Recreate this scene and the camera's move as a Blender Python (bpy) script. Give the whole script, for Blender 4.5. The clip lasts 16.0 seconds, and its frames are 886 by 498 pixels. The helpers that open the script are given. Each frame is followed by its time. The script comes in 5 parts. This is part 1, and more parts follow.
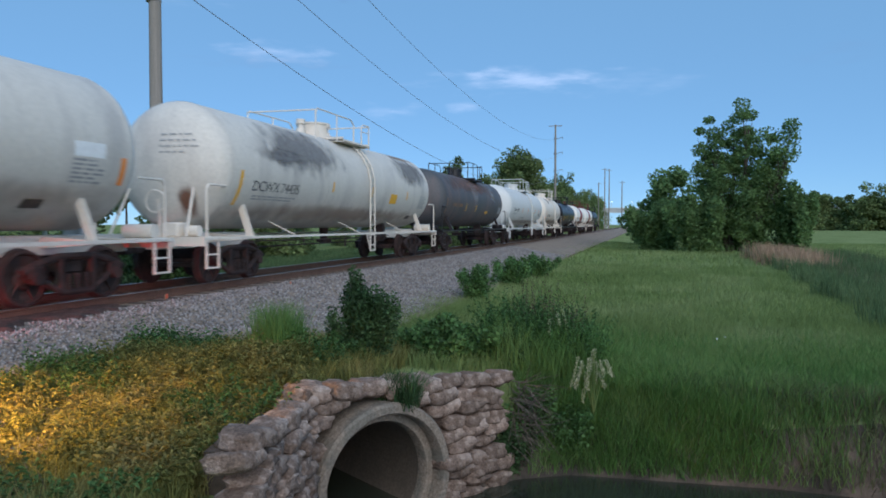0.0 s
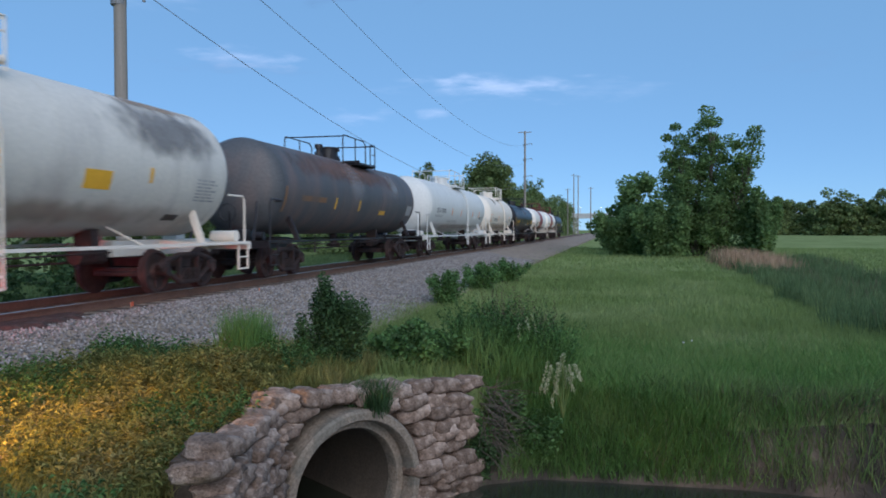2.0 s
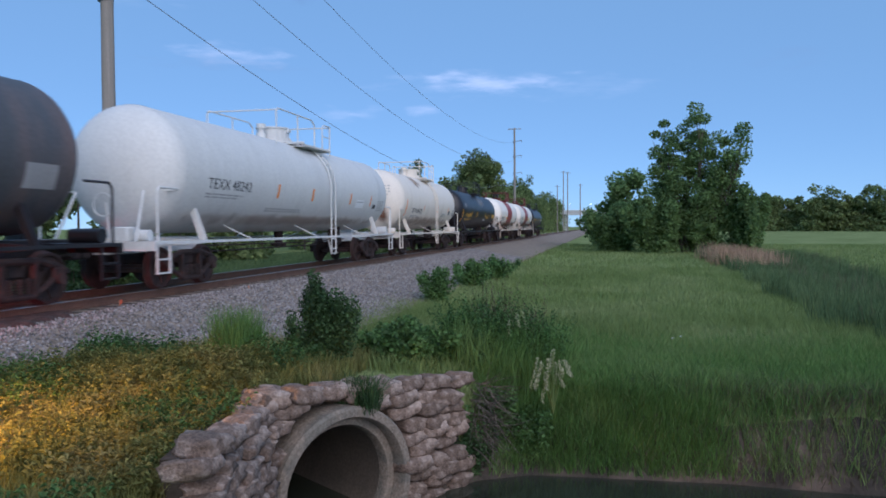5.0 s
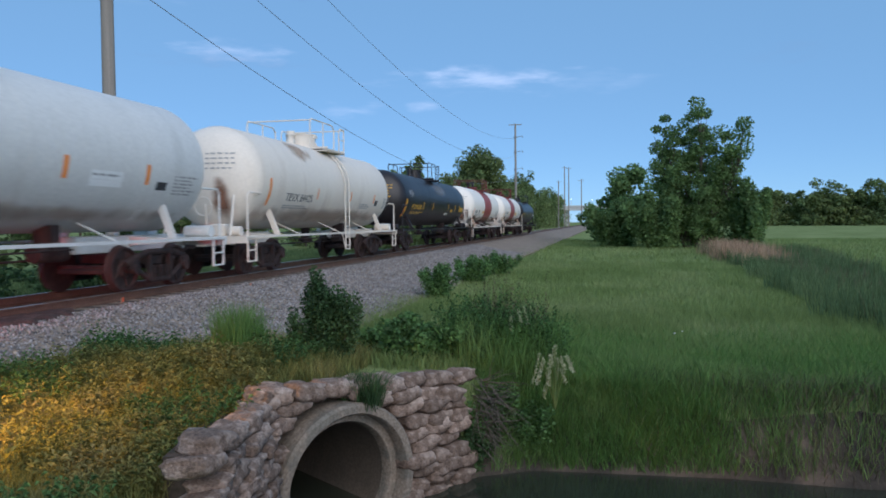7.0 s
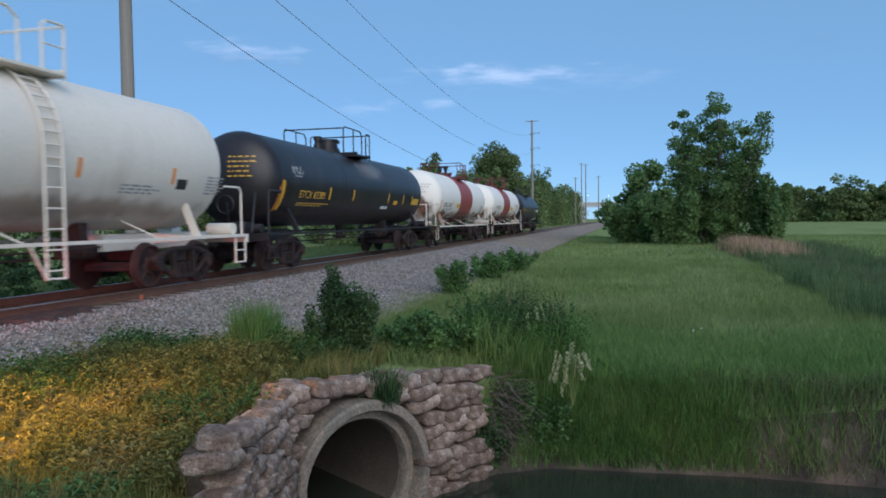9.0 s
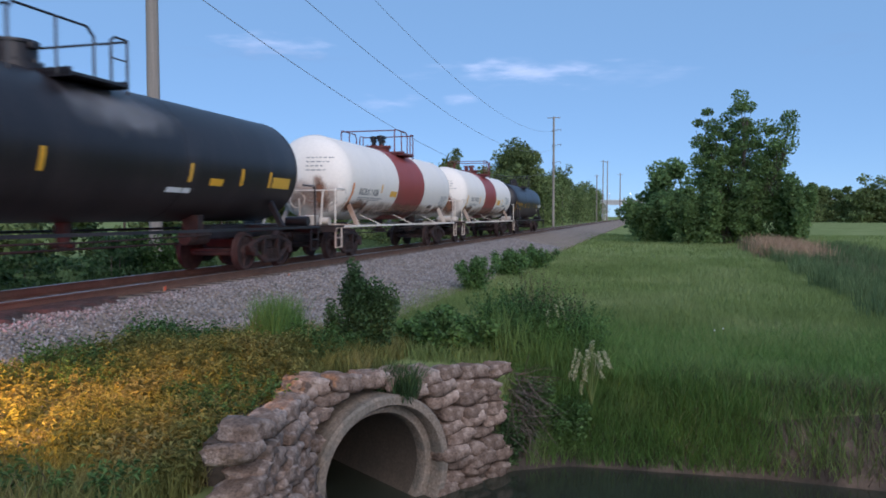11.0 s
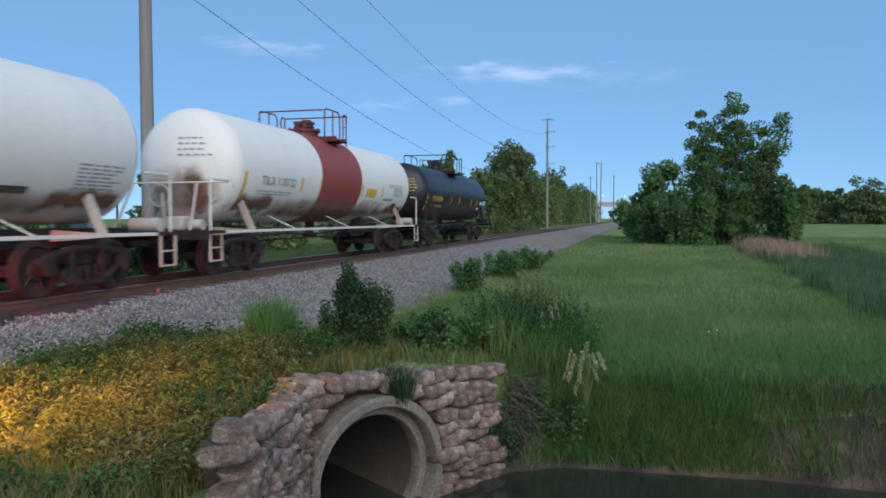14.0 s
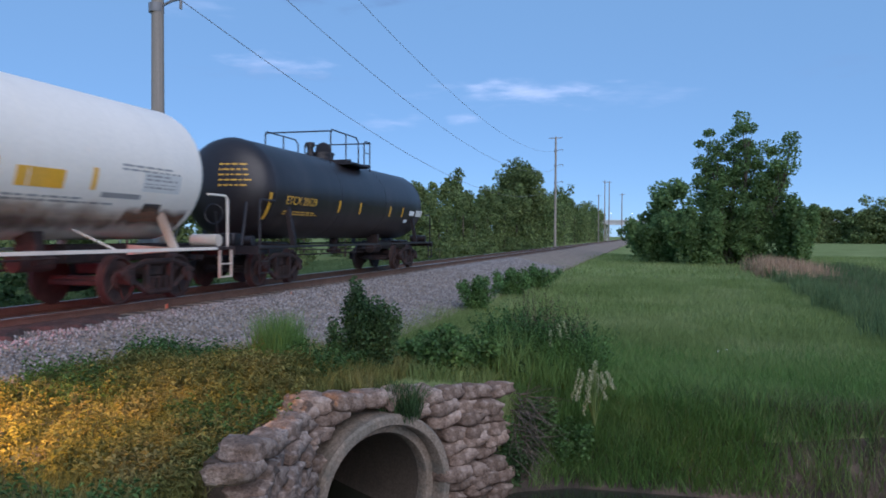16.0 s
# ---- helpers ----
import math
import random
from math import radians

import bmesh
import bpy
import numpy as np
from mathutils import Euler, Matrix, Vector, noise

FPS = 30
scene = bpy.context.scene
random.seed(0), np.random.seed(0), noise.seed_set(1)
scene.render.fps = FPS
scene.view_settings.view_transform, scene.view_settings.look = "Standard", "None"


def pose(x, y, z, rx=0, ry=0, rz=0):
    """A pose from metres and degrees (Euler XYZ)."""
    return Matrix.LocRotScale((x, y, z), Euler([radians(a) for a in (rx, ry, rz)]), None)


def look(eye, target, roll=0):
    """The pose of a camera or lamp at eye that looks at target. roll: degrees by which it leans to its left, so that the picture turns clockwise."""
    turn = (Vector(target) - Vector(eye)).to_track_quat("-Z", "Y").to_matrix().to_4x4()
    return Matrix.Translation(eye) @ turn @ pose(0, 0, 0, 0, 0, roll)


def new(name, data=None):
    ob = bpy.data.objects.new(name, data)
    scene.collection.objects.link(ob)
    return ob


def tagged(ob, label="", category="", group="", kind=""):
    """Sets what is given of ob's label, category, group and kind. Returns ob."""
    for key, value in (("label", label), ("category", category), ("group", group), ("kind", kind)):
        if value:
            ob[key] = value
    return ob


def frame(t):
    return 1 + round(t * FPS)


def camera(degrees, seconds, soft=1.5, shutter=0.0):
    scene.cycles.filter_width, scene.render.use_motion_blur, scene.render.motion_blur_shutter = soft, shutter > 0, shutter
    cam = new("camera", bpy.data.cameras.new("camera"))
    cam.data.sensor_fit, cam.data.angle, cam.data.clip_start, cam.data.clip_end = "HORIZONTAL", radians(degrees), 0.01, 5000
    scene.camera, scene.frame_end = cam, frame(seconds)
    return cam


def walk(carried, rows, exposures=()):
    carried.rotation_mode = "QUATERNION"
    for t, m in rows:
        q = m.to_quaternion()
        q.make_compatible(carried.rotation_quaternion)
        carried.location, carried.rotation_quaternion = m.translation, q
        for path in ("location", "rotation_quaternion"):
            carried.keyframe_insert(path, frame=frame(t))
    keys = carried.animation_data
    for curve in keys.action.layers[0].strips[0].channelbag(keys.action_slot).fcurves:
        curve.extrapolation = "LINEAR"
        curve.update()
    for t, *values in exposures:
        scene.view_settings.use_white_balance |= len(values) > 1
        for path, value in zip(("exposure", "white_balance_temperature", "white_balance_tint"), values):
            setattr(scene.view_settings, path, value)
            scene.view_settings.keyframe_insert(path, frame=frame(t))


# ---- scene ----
cam = camera(61.73, 16.0, soft=1.75, shutter=0.5)
PATH = [
    (0.0, pose(0.000, 0.000, 1.310, 88.100, 0.000, 15.300)),
    (0.5, pose(0.008, -0.003, 1.310, 87.956, 0.033, 15.224)),
    (1.0, pose(0.009, -0.001, 1.315, 88.241, -0.045, 14.444)),
    (1.5, pose(0.010, 0.000, 1.313, 88.607, 0.074, 13.571)),
    (2.0, pose(0.014, -0.002, 1.308, 88.556, 0.159, 13.020)),
    (2.5, pose(0.014, 0.006, 1.308, 88.448, -0.158, 12.390)),
    (3.0, pose(0.012, 0.001, 1.311, 88.710, -0.295, 12.018)),
    (3.5, pose(0.010, -0.006, 1.310, 88.921, -0.164, 12.070)),
    (4.0, pose(0.015, -0.012, 1.308, 88.785, 0.132, 12.215)),
    (6.5, pose(0.011, -0.010, 1.304, 87.955, 0.462, 12.268)),
    (7.0, pose(0.011, -0.008, 1.307, 88.019, 0.591, 12.332)),
    (7.5, pose(0.009, 0.006, 1.309, 87.960, 0.627, 12.539)),
    (8.0, pose(0.010, 0.009, 1.307, 87.918, 0.748, 12.946)),
    (8.5, pose(0.010, 0.018, 1.314, 87.803, 0.751, 13.272)),
    (9.0, pose(0.009, 0.012, 1.305, 87.811, 0.757, 13.608)),
    (9.5, pose(0.006, 0.018, 1.314, 87.715, 0.737, 13.792)),
    (10.0, pose(0.001, 0.003, 1.306, 87.174, 0.852, 14.413)),
    (12.5, pose(-0.004, -0.001, 1.306, 88.169, -0.743, 15.779)),
    (13.0, pose(0.001, 0.005, 1.307, 87.961, -0.075, 15.141)),
    (13.5, pose(-0.014, 0.008, 1.304, 87.536, 0.229, 14.717)),
    (14.0, pose(-0.013, 0.002, 1.302, 87.634, 0.038, 14.692)),
    (14.5, pose(-0.009, 0.006, 1.302, 87.979, 0.067, 14.711)),
    (15.0, pose(-0.004, 0.007, 1.304, 88.525, 0.009, 14.795)),
    (15.5, pose(-0.008, 0.008, 1.303, 88.880, -0.315, 14.971)),
    (16.0, pose(-0.020, 0.006, 1.304, 88.975, -0.254, 15.300)),
]
walk(cam, PATH, exposures=[(0.0, 0.18, 5700, 2), (2.0, 0.2, 5710, 5), (3.5, 0.2, 5600, 13), (4.2, 0.2, 5600, 13), (6.5, 0.2, 5760, 6), (9.0, 0.2, 5810, 4), (10.2, 0.28, 6000, 15), (12.5, 0.22, 5810, 6), (14.5, 0.22, 5810, 4), (16.0, 0.2, 5680, 12)])

# ---- world, sun and lamps ----
world = bpy.data.worlds.new("dusk_sky")
scene.world = world
world.use_nodes = True
wn, wl = world.node_tree.nodes, world.node_tree.links
sky = wn.new("ShaderNodeTexSky")
sky.sky_type = "NISHITA"
sky.sun_disc = False
sky.sun_elevation = radians(32)
sky.sun_rotation = radians(145)
sky.air_density, sky.dust_density, sky.ozone_density = 0.5, 0.1, 3.0
SKY_STRENGTH = 0.13
wn["Background"].inputs[1].default_value = SKY_STRENGTH
coords = wn.new("ShaderNodeTexCoord")
puff = wn.new("ShaderNodeTexNoise")
puff.inputs["Scale"].default_value, puff.inputs["Detail"].default_value = 22, 7
stretch = wn.new("ShaderNodeMapping")
stretch.inputs["Scale"].default_value = (1, 1, 4.5)
wl.new(coords.outputs["Generated"], stretch.inputs[0])
wl.new(stretch.outputs[0], puff.inputs[0])


def sky_math(op, a, b):
    node = wn.new("ShaderNodeMath")
    node.operation = op
    for socket, v in zip(node.inputs, (a, b)):
        if hasattr(v, "default_value"):
            wl.new(v, socket)
        else:
            socket.default_value = v
    return node.outputs[0]


def cloud(below, azimuth, elevation, width, height, color, amount):
    """A small soft cloud in the sky: compass degrees left of +y, degrees up, half sizes in degrees."""
    a, e = radians(azimuth), radians(elevation)
    side = (math.cos(a), math.sin(a), 0)
    up = (math.sin(a) * math.sin(e), -math.cos(a) * math.sin(e), math.cos(e))
    ahead = (-math.sin(a) * math.cos(e), math.cos(a) * math.cos(e), math.sin(e))
    dots = []
    for axis in (side, up, ahead):
        dot = wn.new("ShaderNodeVectorMath")
        dot.operation = "DOT_PRODUCT"
        wl.new(coords.outputs["Generated"], dot.inputs[0])
        dot.inputs[1].default_value = axis
        dots.append(dot.outputs["Value"])
    u = sky_math("POWER", sky_math("ABSOLUTE", sky_math("DIVIDE", dots[0], math.sin(radians(width))), 0), 2)
    v = sky_math("POWER", sky_math("ABSOLUTE", sky_math("DIVIDE", dots[1], math.sin(radians(height))), 0), 2)
    d = sky_math("SUBTRACT", 1.0, sky_math("ADD", u, v))
    d = sky_math("ADD", d, sky_math("MULTIPLY", sky_math("SUBTRACT", puff.outputs[0], 0.5), 5.0))
    d = sky_math("MULTIPLY", d, sky_math("GREATER_THAN", dots[2], 0.2))
    rng = wn.new("ShaderNodeMapRange")
    rng.interpolation_type = "SMOOTHSTEP"
    rng.inputs[1].default_value, rng.inputs[2].default_value, rng.inputs[4].default_value = -0.3, 3.0, amount * 0.8
    wl.new(d, rng.inputs[0])
    mix = wn.new("ShaderNodeMix")
    mix.data_type = "RGBA"
    wl.new(rng.outputs[0], mix.inputs[0])
    wl.new(below, mix.inputs[6])
    mix.inputs[7].default_value = (*[c / SKY_STRENGTH for c in color], 1)
    return mix.outputs[2]


# an even veil of high haze over the clear sky
haze = wn.new("ShaderNodeMix")
haze.data_type = "RGBA"
haze.inputs[0].default_value = 0.72
wl.new(sky.outputs[0], haze.inputs[6])
haze.inputs[7].default_value = (*[c / SKY_STRENGTH for c in (0.222, 0.39, 0.605)], 1)
layer = haze.outputs[2]
CLOUD, SHADE, GREY = (0.58, 0.66, 0.90), (0.22, 0.31, 0.50), (0.15, 0.225, 0.39)
for row in ((27.4, 12.6, 4.5, 0.8, CLOUD, 0.85), (28.5, 12.0, 6.0, 0.6, SHADE, 0.45), (9.0, 10.8, 7.0, 1.1, CLOUD, 0.55), (11.3, 11.1, 2.6, 0.75, CLOUD, 0.9), (7.2, 10.6, 3.0, 0.75, CLOUD, 0.85),
            (13.8, 8.9, 1.3, 0.6, CLOUD, 0.75), (17.8, 8.8, 1.2, 0.5, CLOUD, 0.5), (20.8, 8.5, 1.8, 0.6, CLOUD, 0.7), (1.5, 10.4, 4.5, 1.0, CLOUD, 0.35),
            (24.0, 18.0, 6.0, 1.5, GREY, 0.9), (16.5, 18.5, 5.0, 1.3, GREY, 0.8), (33.5, 16.0, 2.5, 0.9, CLOUD, 0.35), (-13, 11.5, 3.0, 0.8, SHADE, 0.3), (31, 4.5, 9.0, 0.7, CLOUD, 0.3)):
    layer = cloud(layer, *row)
wl.new(layer, wn["Background"].inputs[0])

sun = new("sun", bpy.data.lights.new("sun", "SUN"))
sun.data.energy, sun.data.angle, sun.data.color = 2.0, radians(60), (1.0, 0.87, 0.77)
sun.matrix_basis = look((17, -25, 19), (0, 0, 0))

# roadside lamps beyond the edge of the view: an amber one and a red crossing flasher
amber = new("amber_roadside_lamp", bpy.data.lights.new("amber_roadside_lamp", "SPOT"))
amber.data.energy, amber.data.color, amber.data.shadow_soft_size = 3900, (1.0, 0.44, 0.06), 0.12
amber.data.spot_size, amber.data.spot_blend = radians(78), 1.0
amber.matrix_basis = look((-7.5, 3.9, 0.9), (-6.3, 5.4, -0.9))
red = new("red_crossing_lamp", bpy.data.lights.new("red_crossing_lamp", "SPOT"))
red.data.energy, red.data.color, red.data.shadow_soft_size = 2300, (1.0, 0.05, 0.05), 0.15
red.data.spot_size, red.data.spot_blend = radians(25), 1.0
red.matrix_basis = look((-7.9, 1.6, 0.5), (-9.5, 9.5, -0.25))


# ---- materials ----
def mat(name, color, rough=0.7, metal=0.0, scale=4.0, vary=0.25, fine=40.0, bump=0.2, second=None, island=0.0, per_object=0.0, stretch=(1, 1, 1), spec=0.5, cut=(0.45, 0.7), trans=0.0):
    """Procedural surface: two scales of noise in the colour, fine relief, optional second colour in patches."""
    m = bpy.data.materials.new(name)
    m.use_nodes = True
    n, l = m.node_tree.nodes, m.node_tree.links
    b = n["Principled BSDF"]
    b.inputs["Roughness"].default_value, b.inputs["Metallic"].default_value = rough, metal
    b.inputs["Specular IOR Level"].default_value = spec
    tc = n.new("ShaderNodeTexCoord")
    mp = n.new("ShaderNodeMapping")
    mp.inputs["Scale"].default_value = stretch
    l.new(tc.outputs["Object"], mp.inputs[0])
    big = n.new("ShaderNodeTexNoise")
    big.inputs["Scale"].default_value, big.inputs["Detail"].default_value = scale, 5
    small = n.new("ShaderNodeTexNoise")
    small.inputs["Scale"].default_value, small.inputs["Detail"].default_value = fine, 3
    l.new(mp.outputs[0], big.inputs[0])
    l.new(tc.outputs["Object"], small.inputs[0])
    add = n.new("ShaderNodeMath")
    add.operation = "ADD"
    l.new(big.outputs[0], add.inputs[0])
    l.new(small.outputs[0], add.inputs[1])
    rng = n.new("ShaderNodeMapRange")
    rng.inputs[1].default_value, rng.inputs[2].default_value = 0.7, 1.3
    rng.inputs[3].default_value, rng.inputs[4].default_value = 1 - vary, 1 + vary
    l.new(add.outputs[0], rng.inputs[0])
    value = rng.outputs[0]
    for amount, node, out in ((island, "ShaderNodeNewGeometry", "Random Per Island"), (per_object, "ShaderNodeObjectInfo", "Random")):
        if amount:
            src = n.new(node)
            r2 = n.new("ShaderNodeMapRange")
            r2.inputs[3].default_value, r2.inputs[4].default_value = 1 - amount, 1 + amount
            l.new(src.outputs[out], r2.inputs[0])
            mul = n.new("ShaderNodeMath")
            mul.operation = "MULTIPLY"
            l.new(value, mul.inputs[0])
            l.new(r2.outputs[0], mul.inputs[1])
            value = mul.outputs[0]
    base = n.new("ShaderNodeMix")
    base.data_type = "RGBA"
    base.inputs[6].default_value = (*color, 1)
    base.inputs[7].default_value = (*(second or color), 1)
    if second:
        mask = n.new("ShaderNodeMapRange")
        mask.inputs[1].default_value, mask.inputs[2].default_value = cut
        l.new(big.outputs[0], mask.inputs[0])
        l.new(mask.outputs[0], base.inputs[0])
    hsv = n.new("ShaderNodeHueSaturation")
    l.new(base.outputs[2], hsv.inputs["Color"])
    l.new(value, hsv.inputs["Value"])
    l.new(hsv.outputs[0], b.inputs["Base Color"])
    if bump:
        bp = n.new("ShaderNodeBump")
        bp.inputs["Strength"].default_value, bp.inputs["Distance"].default_value = bump, 0.02
        l.new(small.outputs[0], bp.inputs["Height"])
        l.new(bp.outputs[0], b.inputs["Normal"])
    if trans:
        b.inputs["Subsurface Weight"].default_value = 0.0
        mixs, tr = n.new("ShaderNodeMixShader"), n.new("ShaderNodeBsdfTranslucent")
        mixs.inputs[0].default_value = trans
        l.new(hsv.outputs[0], tr.inputs[0])
        l.new(b.outputs[0], mixs.inputs[1])
        l.new(tr.outputs[0], mixs.inputs[2])
        l.new(mixs.outputs[0], n["Material Output"].inputs[0])
    return m


M_FIELD = mat("field_turf", (0.195, 0.24, 0.095), 0.95, scale=0.25, vary=0.25, fine=6, bump=0.6, second=(0.22, 0.255, 0.11), cut=(0.4, 0.65), spec=0.0)
M_GRASS = mat("grass_blade", (0.21, 0.28, 0.10), 0.85, scale=0.35, vary=0.22, fine=3, bump=0, second=(0.25, 0.295, 0.13), island=0.22, trans=0.4, spec=0.05)
M_TALL = mat("tall_grass_blade", (0.135, 0.245, 0.066), 0.8, scale=0.8, vary=0.3, fine=4, bump=0, second=(0.155, 0.225, 0.075), island=0.3, trans=0.4, spec=0.2)
M_WEED = mat("weed_leaf", (0.215, 0.225, 0.075), 0.8, scale=1.6, vary=0.3, fine=5, bump=0, second=(0.26, 0.225, 0.095), island=0.4, trans=0.45, spec=0.1)
M_DRY = mat("dry_stem", (0.36, 0.25, 0.165), 0.85, scale=1.5, vary=0.3, fine=6, bump=0, island=0.35, trans=0.2, spec=0.2)
M_DARK_LEAF = mat("dark_leaf", (0.055, 0.105, 0.04), 0.6, scale=1.2, vary=0.3, fine=5, bump=0, second=(0.08, 0.13, 0.045), island=0.5, trans=0.35, spec=0.3)
M_DEAD = mat("dead_stalk", (0.115, 0.098, 0.068), 0.9, scale=1.5, vary=0.35, fine=6, bump=0, second=(0.18, 0.14, 0.10), island=0.4, trans=0.15, spec=0.1)
M_DITCH = mat("ditch_blade", (0.115, 0.175, 0.078), 0.8, scale=0.5, vary=0.35, fine=3, bump=0, second=(0.15, 0.195, 0.088), island=0.35, trans=0.4, spec=0.1)
M_SEED = mat("pale_seed_head", (0.42, 0.42, 0.27), 0.85, scale=3, vary=0.2, fine=20, bump=0, island=0.3, trans=0.2, spec=0.2)
M_LEAF = mat("tree_leaf", (0.155, 0.24, 0.09), 0.65, scale=0.3, vary=0.3, fine=2, bump=0, second=(0.155, 0.235, 0.085), island=0.3, trans=0.45, spec=0.15)
M_LEAF_B = mat("bush_leaf", (0.10, 0.19, 0.06), 0.6, scale=1.2, vary=0.3, fine=5, bump=0, second=(0.12, 0.20, 0.06), island=0.5, trans=0.4, spec=0.3)
M_LEAF_FAR = mat("far_leaf", (0.17, 0.225, 0.085), 0.7, scale=0.08, vary=0.35, fine=0.8, bump=0, second=(0.21, 0.25, 0.10), island=0.5, trans=0.45, spec=0.2)
M_BARK = mat("bark", (0.11, 0.09, 0.07), 0.95, scale=3, vary=0.3, fine=25, bump=0.6, stretch=(1, 1, 0.2))
M_WOOD = mat("pole_wood", (0.27, 0.24, 0.21), 0.9, scale=2, vary=0.2, fine=30, bump=0.4, stretch=(4, 4, 0.15))
M_WIRE = mat("wire", (0.19, 0.19, 0.20), 0.6, bump=0)
M_BALLAST = mat("ballast_bed", (0.26, 0.21, 0.17), 0.95, scale=2, vary=0.4, fine=16, bump=0.8, spec=0.05)
M_STONE = mat("ballast_stone", (0.235, 0.215, 0.21), 0.9, scale=3, vary=0.25, fine=40, bump=0.2, island=0.6)
M_TIE = mat("tie_wood", (0.055, 0.042, 0.035), 0.9, scale=3, vary=0.35, fine=20, bump=0.4, per_object=0.3, stretch=(0.3, 3, 3))
M_RAIL = mat("rail_rust", (0.13, 0.075, 0.05), 0.75, 0.2, scale=3, vary=0.25, fine=30, bump=0.2)
M_SHINE = mat("rail_head", (0.55, 0.53, 0.52), 0.32, 0.9, scale=4, vary=0.15, fine=60, bump=0.05)
M_BAG = mat("concrete_bag", (0.205, 0.148, 0.118), 0.95, scale=6, vary=0.5, fine=38, bump=1.0, second=(0.35, 0.285, 0.245), per_object=0.25, spec=0.2, cut=(0.48, 0.72))
M_PIPE = mat("concrete_pipe", (0.25, 0.205, 0.165), 0.9, scale=4, vary=0.4, fine=30, bump=0.6, second=(0.14, 0.125, 0.105), spec=0.2, cut=(0.45, 0.6))
# concrete darkened to carry the shade deep in the pipe
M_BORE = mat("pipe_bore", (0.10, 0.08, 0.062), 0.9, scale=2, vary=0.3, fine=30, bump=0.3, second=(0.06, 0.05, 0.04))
M_MUD = mat("mud", (0.045, 0.036, 0.028), 0.9, scale=1.4, vary=0.35, fine=20, bump=0.6, second=(0.11, 0.082, 0.062), cut=(0.42, 0.68))
M_WATER = mat("water", (0.030, 0.036, 0.026), 0.08, bump=0.04, scale=1, fine=2.5, vary=0.2)
M_SPOIL = mat("oily_spoil", (0.055, 0.032, 0.028), 0.9, scale=4, vary=0.4, fine=24, bump=0.8, second=(0.085, 0.05, 0.04))
M_LIT = mat("lit_lamp", (0.9, 0.9, 0.9), 0.4, bump=0)
M_LIT.node_tree.nodes["Principled BSDF"].inputs["Emission Color"].default_value = (1.0, 0.96, 0.9, 1)
M_LIT.node_tree.nodes["Principled BSDF"].inputs["Emission Strength"].default_value = 3.0
M_ORANGE = mat("marker_orange", (0.75, 0.13, 0.05), 0.6, vary=0.1)
M_STEEL_DARK = mat("truck_steel", (0.026, 0.017, 0.016), 0.85, 0.1, scale=5, vary=0.35, fine=30, bump=0.3, second=(0.050, 0.026, 0.022))
M_WHEEL = mat("wheel_steel", (0.038, 0.022, 0.02), 0.75, 0.2, scale=5, vary=0.3, fine=30, bump=0.2, second=(0.065, 0.036, 0.03))
M_CONC = mat("far_concrete", (0.5, 0.5, 0.5), 0.9, scale=0.3, vary=0.12, fine=3, bump=0.1)


def paint(name, color, dirt, cut=(0.55, 0.8), rough=0.55, vary=0.1):
    return mat(name, color, rough, 0, scale=0.9, vary=vary, fine=14, bump=0.06, second=dirt, cut=cut, stretch=(1, 1.4, 0.35))


P_WHITE = paint("white_car_paint", (0.85, 0.785, 0.71), (0.71, 0.62, 0.54), (0.6, 0.85), 0.5, 0.05)
P_CREAM = paint("cream_car_paint", (0.77, 0.69, 0.60), (0.55, 0.46, 0.38), (0.55, 0.8), 0.55, 0.06)
P_GREY = paint("soiled_white_paint", (0.66, 0.61, 0.545), (0.48, 0.44, 0.40), (0.5, 0.7))
P_PALE = paint("pale_grey_paint", (0.65, 0.64, 0.62), (0.50, 0.49, 0.47))
P_CHAR = paint("charcoal_paint", (0.085, 0.085, 0.092), (0.15, 0.10, 0.09), (0.45, 0.75), 0.6, 0.2)
P_BLACK = paint("black_car_paint", (0.017, 0.013, 0.015), (0.038, 0.029, 0.029), (0.5, 0.8), 0.42, 0.25)
P_RED = paint("red_band_paint", (0.30, 0.055, 0.045), (0.22, 0.06, 0.05), (0.5, 0.8))
P_TRIM = paint("rusty_cream_trim", (0.60, 0.52, 0.44), (0.30, 0.17, 0.11), (0.48, 0.7))
P_MAROON = paint("maroon_rail_paint", (0.15, 0.032, 0.03), (0.12, 0.04, 0.035))
P_FADED = paint("faded_orange_lettering", (0.24, 0.12, 0.055), (0.14, 0.09, 0.07), (0.42, 0.6))
P_YELLOW = paint("yellow_reflector", (0.80, 0.42, 0.03), (0.6, 0.35, 0.08))
P_OREFL = paint("orange_reflector", (0.80, 0.26, 0.05), (0.6, 0.25, 0.08))
P_INK = paint("black_lettering", (0.035, 0.035, 0.04), (0.08, 0.08, 0.08))
P_FADE = paint("faded_lettering", (0.32, 0.31, 0.31), (0.42, 0.41, 0.40))
P_YTEXT = paint("yellow_lettering", (0.70, 0.40, 0.05), (0.45, 0.28, 0.08))
P_SIGN = paint("white_placard", (0.80, 0.80, 0.80), (0.7, 0.7, 0.7))


